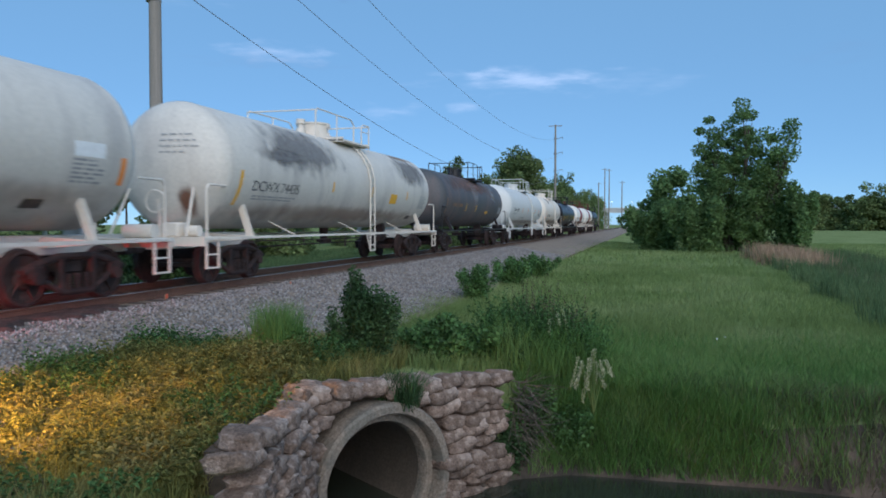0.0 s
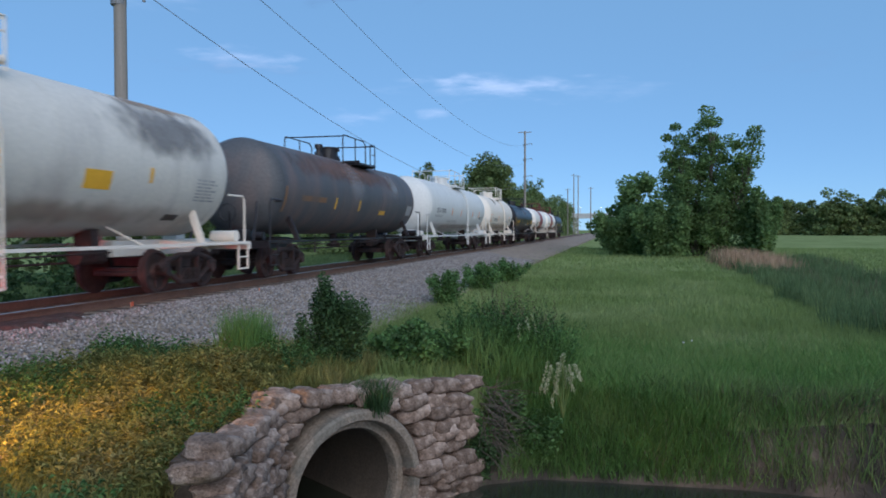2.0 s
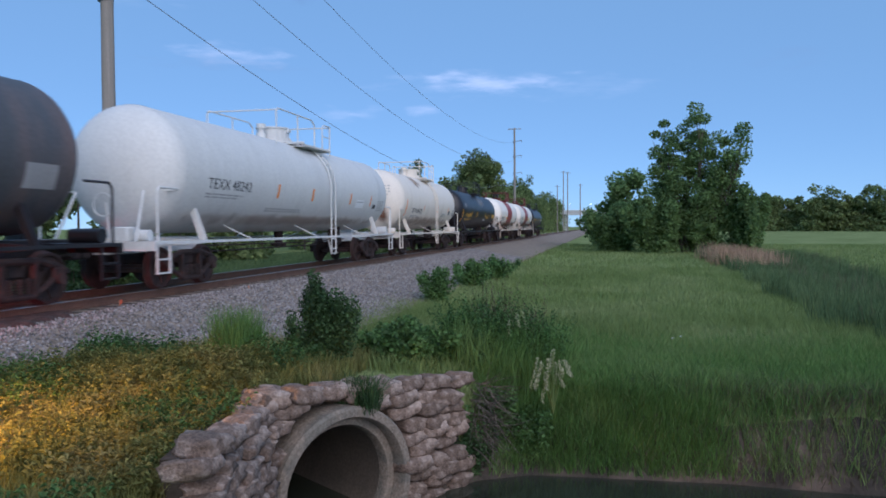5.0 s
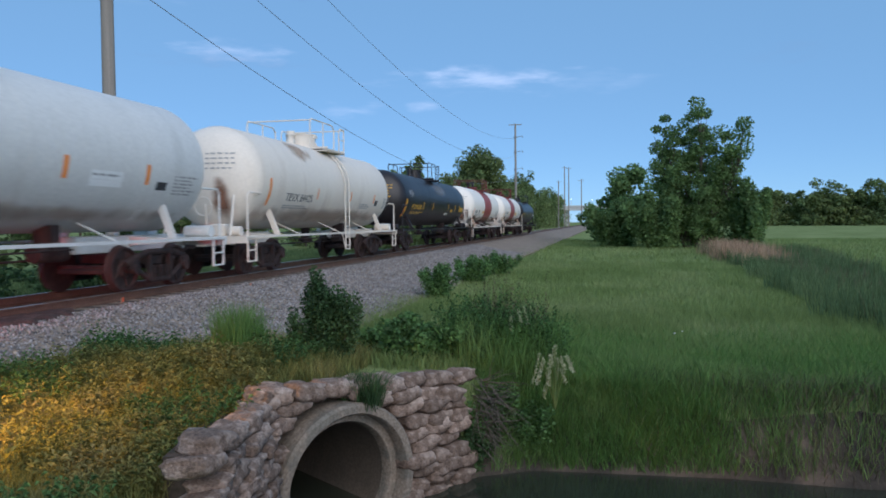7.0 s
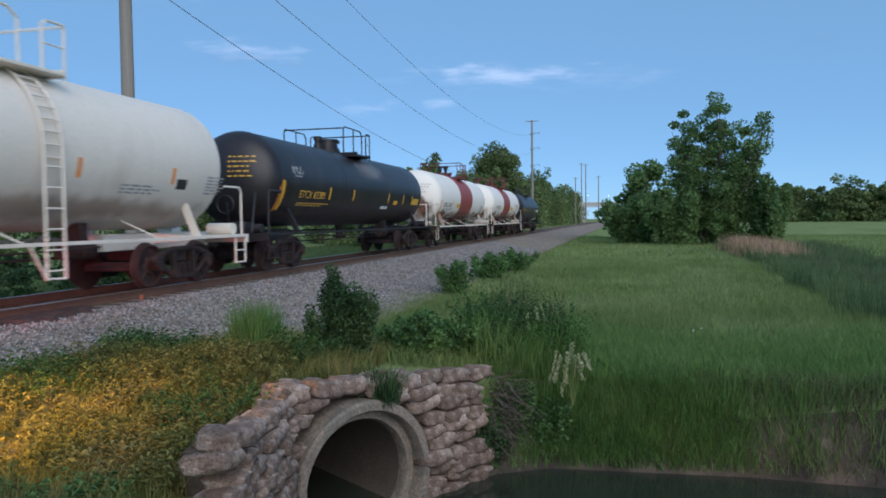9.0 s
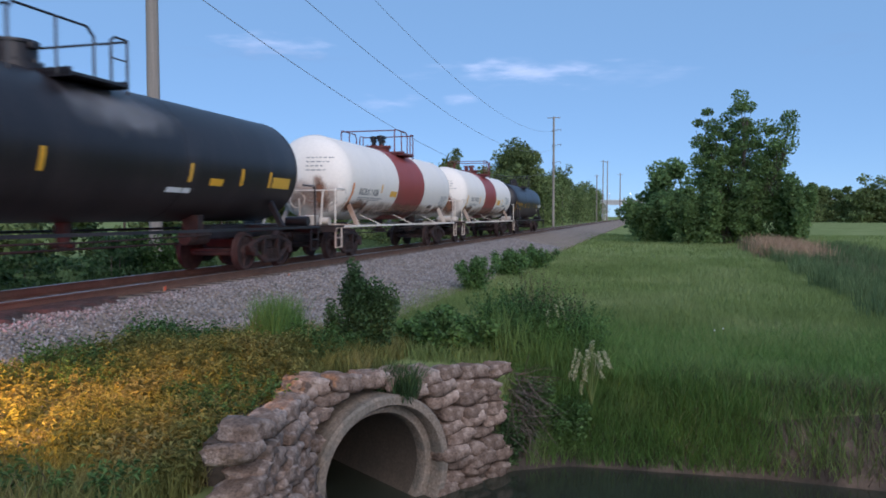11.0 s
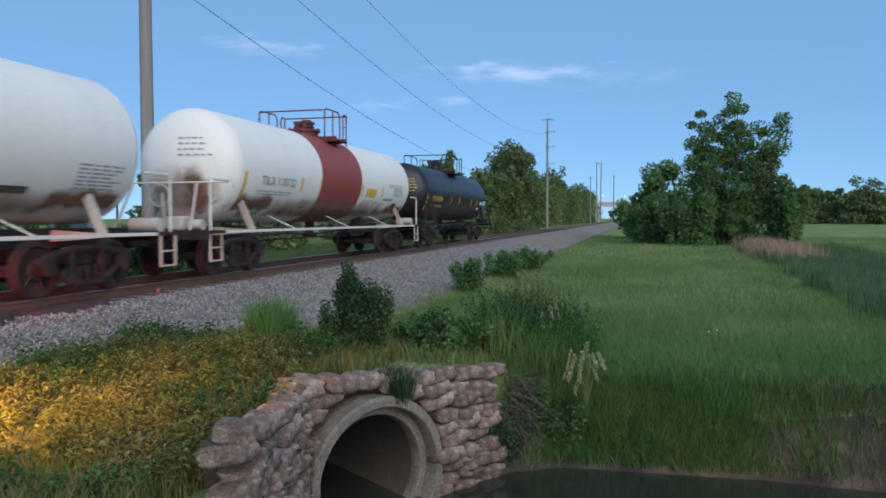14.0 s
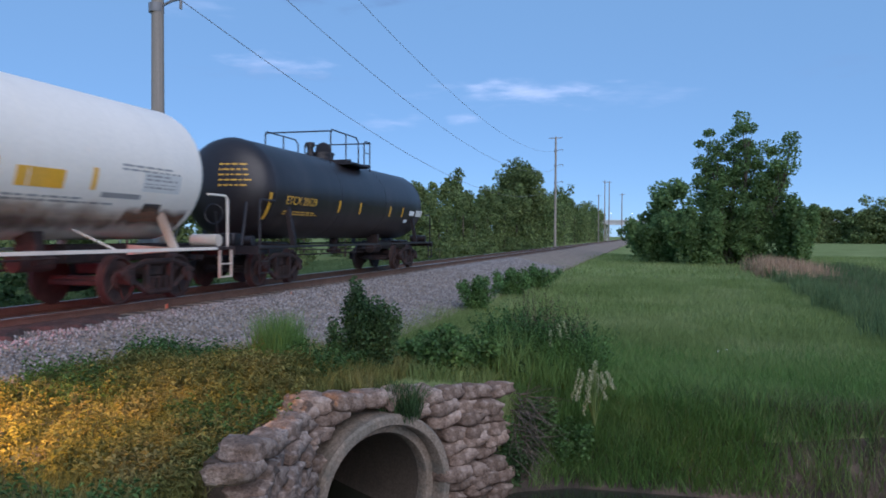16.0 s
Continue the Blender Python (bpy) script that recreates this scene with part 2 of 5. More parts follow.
def stain(name, color, amount, stretch=(1, 1, 1)):
    """Grime that fades out towards the rim of its patch and in blotches."""
    m = mat(name, color, 0.9, 0, scale=2.5, vary=0.3, fine=18, bump=0)
    n, l = m.node_tree.nodes, m.node_tree.links
    tc, sub, length = n.new("ShaderNodeTexCoord"), n.new("ShaderNodeVectorMath"), n.new("ShaderNodeVectorMath")
    sub.operation, length.operation = "SUBTRACT", "LENGTH"
    sub.inputs[1].default_value = (0.5, 0.5, 0.5)
    scale = n.new("ShaderNodeVectorMath")
    scale.operation = "MULTIPLY"
    scale.inputs[1].default_value = stretch
    l.new(tc.outputs["Generated"], sub.inputs[0])
    l.new(sub.outputs[0], scale.inputs[0])
    l.new(scale.outputs[0], length.inputs[0])
    nz = n.new("ShaderNodeTexNoise")
    nz.inputs["Scale"].default_value, nz.inputs["Detail"].default_value = 2.2, 5
    l.new(tc.outputs["Object"], nz.inputs[0])
    mul = n.new("ShaderNodeMath")
    mul.operation = "MULTIPLY_ADD"
    mul.inputs[1].default_value, mul.inputs[2].default_value = 0.5, -0.25
    l.new(nz.outputs[0], mul.inputs[0])
    add = n.new("ShaderNodeMath")
    l.new(length.outputs["Value"], add.inputs[0])
    l.new(mul.outputs[0], add.inputs[1])
    rng = n.new("ShaderNodeMapRange")
    rng.interpolation_type = "SMOOTHSTEP"
    rng.inputs[1].default_value, rng.inputs[2].default_value, rng.inputs[3].default_value, rng.inputs[4].default_value = 0.12, 0.48, amount, 0.0
    l.new(add.outputs[0], rng.inputs[0])
    l.new(rng.outputs[0], n["Principled BSDF"].inputs["Alpha"])
    return m


S_RUST = stain("rust_stain", (0.20, 0.09, 0.052), 0.85, (1, 0, 1))
S_SIDE_RUST = stain("side_rust", (0.33, 0.20, 0.13), 0.55, (0, 0.7, 1))
S_WEATHER = stain("weathered_rust", (0.17, 0.10, 0.085), 0.65, (0, 0.8, 1))
S_SIDE_LIGHT = stain("light_side_rust", (0.36, 0.23, 0.16), 0.42, (0, 0.7, 1))
S_HEAD = stain("head_soil", (0.30, 0.17, 0.12), 0.6, (0.8, 0, 1))
S_GRIME = stain("grey_grime", (0.20, 0.195, 0.20), 0.75, (0, 1, 1))
S_BROWN = stain("brown_soil", (0.38, 0.27, 0.19), 0.6, (0, 1, 1))
S_PALE = stain("pale_dust", (0.34, 0.34, 0.36), 0.4, (0, 1, 1))

# ---- mesh helpers ----
def link(name, bm, material, parent=None, label="", smooth=True):
    me = bpy.data.meshes.new(name)
    bm.normal_update()
    bm.to_mesh(me)
    bm.free()
    me.materials.append(material)
    if smooth:
        me.polygons.foreach_set("use_smooth", [True] * len(me.polygons))
        me.set_sharp_from_angle(angle=radians(38))
    ob = new(name, me)
    if parent:
        ob.parent = parent
    if label:
        ob["label"] = label
    return ob


part = link


def empty(name, m=None):
    ob = new(name)
    ob.empty_display_size = 0.3
    if m:
        ob.matrix_basis = m
    return ob


def box(bm, x0, x1, y0, y1, z0, z1, bevel=0.0):
    r = bmesh.ops.create_cube(bm, size=1, matrix=Matrix.LocRotScale(((x0 + x1) / 2, (y0 + y1) / 2, (z0 + z1) / 2), None, (abs(x1 - x0), abs(y1 - y0), abs(z1 - z0))))
    if bevel:
        edges = list({e for v in r["verts"] for e in v.link_edges})
        bmesh.ops.bevel(bm, geom=edges, offset=bevel, segments=1, affect="EDGES")
    return bm


def ring(bm, c, axis, r, seg):
    axis = Vector(axis).normalized()
    side = axis.orthogonal().normalized()
    up = axis.cross(side)
    return [bm.verts.new(Vector(c) + r * (math.cos(2 * math.pi * i / seg) * side + math.sin(2 * math.pi * i / seg) * up)) for i in range(seg)]


def bridge(bm, a, b):
    n = len(a)
    for i in range(n):
        bm.faces.new((a[i], a[(i + 1) % n], b[(i + 1) % n], b[i]))


def rod(bm, p, q, r, r2=None, seg=7):
    d = Vector(q) - Vector(p)
    a, b = ring(bm, p, d, r, seg), ring(bm, q, d, r2 or r, seg)
    bridge(bm, a, b)
    bm.faces.new(a[::-1])
    bm.faces.new(b)
    return bm


def bar(bm, pts, r, seg=6):
    for p, q in zip(pts, pts[1:]):
        rod(bm, p, q, r, seg=seg)
    return bm


def tube(bm, pts, r, seg=6):
    """One continuous tube through the points."""
    rings = []
    for i, p in enumerate(pts):
        d = Vector(pts[min(i + 1, len(pts) - 1)]) - Vector(pts[max(i - 1, 0)])
        side = d.cross(Vector((0, 0, 1))).normalized()
        up = side.cross(d).normalized()
        rings.append([bm.verts.new(Vector(p) + r * (math.cos(2 * math.pi * k / seg) * side + math.sin(2 * math.pi * k / seg) * up)) for k in range(seg)])
    for a, b in zip(rings, rings[1:]):
        bridge(bm, a, b)
    return bm


def lathe(bm, profile, origin, seg=40, caps=True):
    """Turn (y, radius) points round an axis along y through origin."""
    rings = []
    ox, oy, oz = origin
    for y, r in profile:
        rings.append([bm.verts.new((ox + r * math.cos(2 * math.pi * i / seg), oy + y, oz + r * math.sin(2 * math.pi * i / seg))) for i in range(seg)])
    for a, b in zip(rings, rings[1:]):
        bridge(bm, a, b)
    if caps:
        bm.faces.new(rings[0][::-1])
        bm.faces.new(rings[-1])
    bmesh.ops.recalc_face_normals(bm, faces=bm.faces)
    return bm


def arrays_mesh(name, verts, faces, material, smooth=False):
    """One mesh from numpy arrays: verts (n, 3), faces (m, k)."""
    me = bpy.data.meshes.new(name)
    k = faces.shape[1]
    me.vertices.add(len(verts))
    me.vertices.foreach_set("co", verts.astype(np.float32).ravel())
    me.loops.add(faces.size)
    me.loops.foreach_set("vertex_index", faces.astype(np.int32).ravel())
    me.polygons.add(len(faces))
    me.polygons.foreach_set("loop_start", np.arange(0, faces.size, k, dtype=np.int32))
    if smooth:
        me.polygons.foreach_set("use_smooth", [True] * len(faces))
    me.update(calc_edges=True)
    me.materials.append(material)
    return new(name, me)


RNG = np.random.default_rng(7)


def blades(name, pts, height, width, lean, material):
    """Grass: one bent two-piece blade at each point."""
    n = len(pts)
    h = height * RNG.uniform(0.55, 1.15, n)
    a = RNG.uniform(0, 2 * np.pi, n)
    side = np.stack([np.cos(a), np.sin(a), np.zeros(n)], 1) * (width * RNG.uniform(0.6, 1.3, n))[:, None]
    b = RNG.uniform(0, 2 * np.pi, n)
    tilt = np.stack([np.cos(b), np.sin(b), np.zeros(n)], 1) * (h * lean * RNG.uniform(0.1, 1.0, n))[:, None]
    up = np.array([0, 0, 1.0])
    mid = pts + tilt * 0.35 + up * (h * 0.6)[:, None]
    tip = pts + tilt + up * h[:, None]
    v = np.stack([pts - side, pts + side, mid + side * 0.7, mid - side * 0.7, tip], 1).reshape(-1, 3)
    i = np.arange(n)[:, None] * 5
    f = np.concatenate([i + [0, 1, 2], i + [0, 2, 3], i + [3, 2, 4]], 0)
    return arrays_mesh(name, v, f, material)


def leaves_arrays(centres, size, flat=0.5):
    """A folded diamond leaf at each centre: vertices and faces."""
    n = len(centres)
    d = RNG.normal(size=(n, 3))
    d[:, 2] *= flat
    d /= np.linalg.norm(d, axis=1, keepdims=True)
    e = np.cross(d, RNG.normal(size=(n, 3)))
    e /= np.linalg.norm(e, axis=1, keepdims=True)
    s = (size * RNG.uniform(0.6, 1.4, n))[:, None]
    nrm = np.cross(d, e) * s * 0.12
    v = np.stack([centres - d * s * 0.5, centres + e * s * 0.33 + nrm, centres + d * s * 0.5, centres - e * s * 0.33 + nrm], 1).reshape(-1, 3)
    i = np.arange(n)[:, None] * 4
    return v, np.concatenate([i + [0, 1, 2], i + [0, 2, 3]], 0)


def blob_points(n, centre, radii, shell=0.55):
    d = RNG.normal(size=(n, 3))
    d /= np.linalg.norm(d, axis=1, keepdims=True)
    return np.array(centre) + d * np.array(radii) * (RNG.uniform(0, 1, n) ** (1 - shell))[:, None]


def branch(bm, p, direction, length, radius, steps=4, wander=0.18):
    """A tapered, wandering limb; returns the points along it."""
    pts = [Vector(p)]
    d = Vector(direction).normalized()
    for k in range(steps):
        d = (d + Vector([random.uniform(-wander, wander) for _ in range(3)]) + Vector((0, 0, 0.06))).normalized()
        q = pts[-1] + d * length / steps
        rod(bm, pts[-1], q, radius * (1 - 0.8 * k / steps), radius * (1 - 0.8 * (k + 1) / steps), 6)
        pts.append(q)
    return pts


def tree(name, x, y, z, height, spread, trunk_r, clusters, leaf_n, leaf, label, material=None, low=0.3, seed=1, group="", leaders=((0, 0, 1.0, 1.0, 1.0),)):
    """Trunk with limbs, and a crown of leaf clusters held by the limb ends."""
    random.seed(seed)
    root = empty(name, pose(x, y, z))
    bm = bmesh.new()
    cents = []
    for lx, ly, tall, wide, share in leaders:
        top, reach_all = height * tall, spread * wide
        trunk = branch(bm, (lx * 0.1, ly * 0.1, -0.2), (lx * 0.8, ly * 0.8, top), top * 0.85, trunk_r * (0.5 + 0.5 * tall), 7, 0.07)
        count = max(4, int(clusters * share))
        for k in range(count):
            f = low + (1 - low) * ((k + 0.5) / count)
            i = min(len(trunk) - 1, max(1, int(f * 0.9 * (len(trunk) - 1))))
            ang = k * 2.4 + random.uniform(-0.5, 0.5)
            reach = reach_all * float(np.interp(f, (0, 0.15, 0.4, 0.75, 0.88, 1.0), (0.75, 0.95, 1.0, 0.85, 0.6, 0.2))) * random.uniform(0.3, 1.0)
            end = Vector((trunk[i].x + math.cos(ang) * reach, trunk[i].y + math.sin(ang) * reach, f * top + random.uniform(-0.05, 0.05) * top))
            start = trunk[i] if trunk[i].z < end.z else trunk[max(0, i - 1)]
            d = end - start
            pts = branch(bm, start, d, d.length * 0.9, trunk_r * 0.25, 3, 0.1)
            cents.append((end, reach_all * random.uniform(0.17, 0.36)))
            cents.append((pts[-2] + Vector([random.uniform(-0.6, 0.6) for _ in range(3)]) * reach_all * 0.3, reach_all * random.uniform(0.2, 0.4)))
    part("trunk", bm, M_BARK, root)
    per = leaf_n // len(cents)
    pos = np.concatenate([blob_points(per, c, (r * 1.12, r * 1.12, r * 0.85), 0.62) for c, r in cents])
    v, f = leaves_arrays(pos, leaf)
    crown = arrays_mesh("crown", v, f, material or M_LEAF)
    crown.parent = root
    return tagged(root, label, "tree", group)


def bush(name, x, y, z, rx, ry, h, n, leaf, label, material=None, stems=9, seed=1, group="", category="bush"):
    """Stems from one root with leaves round them, uneven at the edge."""
    random.seed(seed)
    root = empty(name, pose(x, y, z))
    bm = bmesh.new()
    tips = []
    for k in range(stems):
        a = k * 2.4
        q = (k + 0.5) / stems
        d = Vector((math.cos(a) * rx * q * 1.2, math.sin(a) * ry * q * 1.2, h * random.uniform(0.7, 1.0) * (1 - 0.3 * q)))
        tips.append(branch(bm, (0, 0, -0.05), d, d.length, 0.012 * max(1, h), 4, 0.12))
    part("branchwork", bm, M_BARK, root)
    pos = []
    per = n // (stems * 4)
    for pts in tips:
        for k, p in enumerate(pts[1:]):
            s = 0.42 - 0.06 * k
            pos.append(blob_points(per, p - Vector((0, 0, h * 0.05)), (rx * s, ry * s, h * 0.2), 0.4))
    v, f = leaves_arrays(np.concatenate(pos), leaf)
    v[:, 2] = np.maximum(v[:, 2], -0.05)
    leaf_ob = arrays_mesh("foliage", v, f, material or M_LEAF_B)
    leaf_ob.parent = root
    return tagged(root, label, category, group)


# ---- ground ----
TRACK_X = -10.2
WATER_Z = -2.07
POND = [(-2.95, 4.9), (-3.35, 7.3), (-3.52, 7.18), (-6.80, 9.46), (-5.46, 11.45), (-2.23, 9.11), (-1.75, 9.75), (-1.0, 10.15), (1.6, 10.3), (3.2, 10.2), (9.0, 10.6), (24.0, 12.0), (24.0, 7.0), (6.0, 5.6), (0.0, 4.9), (-1.6, 4.5)]


def smooth(a, b, x):
    t = np.clip((x - a) / (b - a), 0, 1)
    return t * t * (3 - 2 * t)


def pond_depth(x, y):
    """Distance inside the creek's outline (negative outside)."""
    inside = np.zeros(x.shape, bool)
    dist = np.full(x.shape, 1e9)
    for (ax, ay), (bx, by) in zip(POND, POND[1:] + POND[:1]):
        cross = ((ay > y) != (by > y)) & (x < (bx - ax) * (y - ay) / (by - ay + 1e-12) + ax)
        inside ^= cross
        t = np.clip(((x - ax) * (bx - ax) + (y - ay) * (by - ay)) / ((bx - ax) ** 2 + (by - ay) ** 2), 0, 1)
        dist = np.minimum(dist, np.hypot(x - ax - t * (bx - ax), y - ay - t * (by - ay)))
    return np.where(inside, dist, -dist)


def ground_z(x, y, creek=True):
    """Height of the ground: track bed, field, road bank by the camera, creek."""
    x, y = np.asarray(x, float), np.asarray(y, float)
    d = np.abs(x - TRACK_X)
    z = -0.45 - 0.48 * smooth(1.5, 5.0, d) - 0.12 * smooth(5.0, 9.0, d)
    z = z + 0.42 * np.exp(-((x + 4.3) ** 2 + (y - 8.6) ** 2) / 3.5) + 0.25 * np.exp(-((x + 2.2) ** 2 + (y - 10.6) ** 2) / 1.5)
    z = z + 0.25 * smooth(60, 260, y) * smooth(4, 12, x - TRACK_X)
    z = z + 0.55 * smooth(5.5, 1.0, y) * smooth(1.5, 6, d)
    z = z + 0.03 * np.sin(x * 0.31 + 1.3) * np.sin(y * 0.23) * smooth(6, 12, d)
    z = z + 0.03 * np.sin(x * 1.7 + y * 0.6) * np.sin(y * 1.3 - x * 0.4) * smooth(4, 7, d)
    z = z - 0.25 * smooth(0, 1, 1 - np.abs(x - 0.075 * y - 6.3) / 4.0) * smooth(14, 26, y) * smooth(120, 60, y)
    p = pond_depth(x, y) if creek else -9.0
    return z + (-2.7 - z) * smooth(-0.35, 0.5, p)


def graded(lo, hi, inner_lo, inner_hi, step, grow=1.22):
    mid = list(np.arange(inner_lo, inner_hi + 1e-6, step))
    out, s, v = [], step, inner_hi
    while v < hi:
        s *= grow
        v += s
        out.append(v)
    left, s, v = [], step, inner_lo
    while v > lo:
        s *= grow
        v -= s
        left.append(v)
    return np.array(left[::-1] + mid + out)


gx, gy = graded(-4000, 4000, -9, 10, 0.2), graded(-1500, 4500, -1, 34, 0.2, 1.1)
X, Y = np.meshgrid(gx, gy)
Z = ground_z(X, Y)
nx, ny = len(gx), len(gy)
idx = np.arange(nx * ny).reshape(ny, nx)
quads = np.stack([idx[:-1, :-1], idx[:-1, 1:], idx[1:, 1:], idx[1:, :-1]], -1).reshape(-1, 4)
ground = arrays_mesh("ground", np.stack([X, Y, Z], -1).reshape(-1, 3), quads, M_FIELD, True)
tagged(ground, "grassy field with an earth bank down to a creek", "ground", kind="structure")
ground.data.materials.append(M_MUD)
zc = Z.reshape(-1)[quads].mean(1)
ground.data.polygons.foreach_set("material_index", (zc < -1.35).astype(np.int32))

# turf cover over the buried pipe
lid_x, lid_y = np.meshgrid(np.linspace(-1.75, 1.75, 20), np.linspace(0.28, 5.2, 28))
LX = -2.88 + lid_x * 0.57 - lid_y * 0.82
LY = 7.99 + lid_x * 0.82 + lid_y * 0.57
idx = np.arange(LX.size).reshape(LX.shape)
quads = np.stack([idx[:-1, :-1], idx[:-1, 1:], idx[1:, 1:], idx[1:, :-1]], -1).reshape(-1, 4)
cover = arrays_mesh("turf_cover", np.stack([LX, LY, ground_z(LX, LY, False) + 0.03], -1).reshape(-1, 3), quads, M_FIELD, True)
cover.modifiers.new("thickness", "SOLIDIFY").thickness = 0.12
tagged(cover, "grassy earth cover over the buried pipe", "ground", kind="structure")

bm = bmesh.new()
vs = [bm.verts.new((x, y, WATER_Z)) for x, y in ((-6.5, 3.5), (30, 3.5), (30, 15), (-1.4, 12.0), (-6.5, 12.0))]
bm.faces.new(vs)
water = tagged(link("water", bm, M_WATER), "dark still creek water below the culvert", "water", kind="structure")

# ---- track ----
prof = [(-3.4, -0.62), (-1.9, -0.22), (-1.4, -0.17), (1.4, -0.17), (1.95, -0.21), (3.5, -0.56), (5.2, -0.80), (5.2, -1.2), (-3.4, -1.2)]
bm = bmesh.new()
rows = []
ty = graded(-40, 900, -4, 60, 1.0, 1.15)
for y in ty:
    rows.append([bm.verts.new((TRACK_X + px, y, pz)) for px, pz in prof])
for a, b in zip(rows, rows[1:]):
    for i in range(len(prof) - 1):
        bm.faces.new((a[i], a[i + 1], b[i + 1], b[i]))
bmesh.ops.recalc_face_normals(bm, faces=bm.faces)
bed = tagged(link("ballast_bed", bm, M_BALLAST, smooth=False), "grey crushed stone ballast bed under the rails", "ballast", kind="structure")


def rail_profile():
    return [(-0.07, -0.17), (0.07, -0.17), (0.07, -0.155), (0.012, -0.13), (0.012, -0.04), (0.037, -0.03), (0.037, -0.003), (-0.037, -0.003), (-0.037, -0.03), (-0.012, -0.04), (-0.012, -0.13), (-0.07, -0.155)]


for side in (-0.755, 0.755):
    bm = bmesh.new()
    a = [bm.verts.new((TRACK_X + side + px, -40, pz)) for px, pz in rail_profile()]
    b = [bm.verts.new((TRACK_X + side + px, 900, pz)) for px, pz in rail_profile()]
    bridge(bm, a, b)
    bmesh.ops.recalc_face_normals(bm, faces=bm.faces)
    rail = tagged(link("rail", bm, M_RAIL, smooth=False), "rusty steel rail with a polished running head", "rail", "rails of the track", "structure")
    bm = bmesh.new()
    box(bm, TRACK_X + side - 0.03, TRACK_X + side + 0.03, -40, 900, -0.003, 0.001)
    part("running_head", bm, M_SHINE, rail, "polished steel running head")


# ---- tank cars ----
def on_tank(r, zc, theta, y, out=0.0):
    return Vector(((r + out) * math.cos(theta), y, zc + (r + out) * math.sin(theta)))


LOWER = -18  # markings sit below the shell's widest line


def patch(bm, r, zc, t0, t1, y0, y1, out=0.004, seg=None):
    """A thin curved plate on the shell between two angles (degrees) and two stations."""
    seg = seg or max(1, int(abs(t1 - t0) / 8) + 1)
    t0, t1 = radians(t0 + LOWER), radians(t1 + LOWER)
    low, high = [], []
    for lift, row in ((0.0005, low), (out, high)):
        for i in range(seg + 1):
            th = t0 + (t1 - t0) * i / seg
            row.append((bm.verts.new(on_tank(r, zc, th, y0, lift)), bm.verts.new(on_tank(r, zc, th, y1, lift))))
    for i in range(seg):
        bm.faces.new((high[i][0], high[i][1], high[i + 1][1], high[i + 1][0]))
        for j in (0, 1):
            bm.faces.new((low[i][j], low[i + 1][j], high[i + 1][j], high[i][j]))
    for i in (0, seg):
        bm.faces.new((low[i][0], low[i][1], high[i][1], high[i][0]))
    bmesh.ops.recalc_face_normals(bm, faces=bm.faces)
    return bm


def lettering(text, size, r, zc, theta, y, material, parent, name="lettering"):
    """Raised letters on the near side of the shell, reading along +y."""
    cu = bpy.data.curves.new("text", "FONT")
    cu.body, cu.size, cu.extrude = text, size, 0.002
    ob = bpy.data.objects.new("text", cu)
    scene.collection.objects.link(ob)
    dg = bpy.context.evaluated_depsgraph_get()
    me = bpy.data.meshes.new_from_object(ob.evaluated_get(dg))
    bpy.data.objects.remove(ob)
    for v in me.vertices:
        th = radians(theta + LOWER) + v.co.y / r
        p = on_tank(r, zc, th, y + v.co.x * 1.12, 0.003 + v.co.z)
        v.co = p
    me.materials.clear()
    me.materials.append(material)
    o = new(name, me)
    o.parent = parent
    return tagged(o, kind="stuff")


def text_bars(bm, rng, r, zc, theta, y0, y1, rows, row_deg, gap=1.9):
    """Rows of unreadable small print as broken bars."""
    for k in range(rows):
        y, t = y0, theta - k * row_deg * gap
        end = y1 - rng.uniform(0, 0.35) * (y1 - y0)
        while y < end:
            w = rng.uniform(0.08, 0.3)
            patch(bm, r, zc, t, t + row_deg, y, min(y + w, end), 0.003, 1)
            y += w + 0.06


def wheelset_mesh():
    bm = bmesh.new()
    for s in (-1, 1):
        lathe_x(bm, [(s * 0.69, 0.0), (s * 0.69, 0.485), (s * 0.725, 0.475), (s * 0.735, 0.455), (s * 0.83, 0.445), (s * 0.835, 0.40), (s * 0.79, 0.37), (s * 0.78, 0.2), (s * 0.84, 0.15), (s * 0.84, 0.0)])
        # spoke-like casting ribs so that the turning shows
        for k in range(5):
            a = 2 * math.pi * k / 5
            rod(bm, (s * 0.80, 0.17 * math.cos(a), 0.17 * math.sin(a)), (s * 0.80, 0.36 * math.cos(a + 0.15), 0.36 * math.sin(a + 0.15)), 0.022, seg=5)
        rod(bm, (s * 0.84, 0, 0), (s * 1.0, 0, 0), 0.085, seg=10)
    rod(bm, (-0.69, 0, 0), (0.69, 0, 0), 0.08, seg=10)
    bm.normal_update()
    me = bpy.data.meshes.new("wheelset")
    bm.to_mesh(me)
    bm.free()
    me.materials.append(M_WHEEL)
    return me


def lathe_x(bm, profile, seg=28):
    rings = []
    for x, r in profile:
        rings.append([bm.verts.new((x, max(r, 0.004) * math.cos(2 * math.pi * i / seg), max(r, 0.004) * math.sin(2 * math.pi * i / seg))) for i in range(seg)])
    for a, b in zip(rings, rings[1:]):
        bridge(bm, a, b)


WHEELSET = None
TRUCK_PARTS = {}


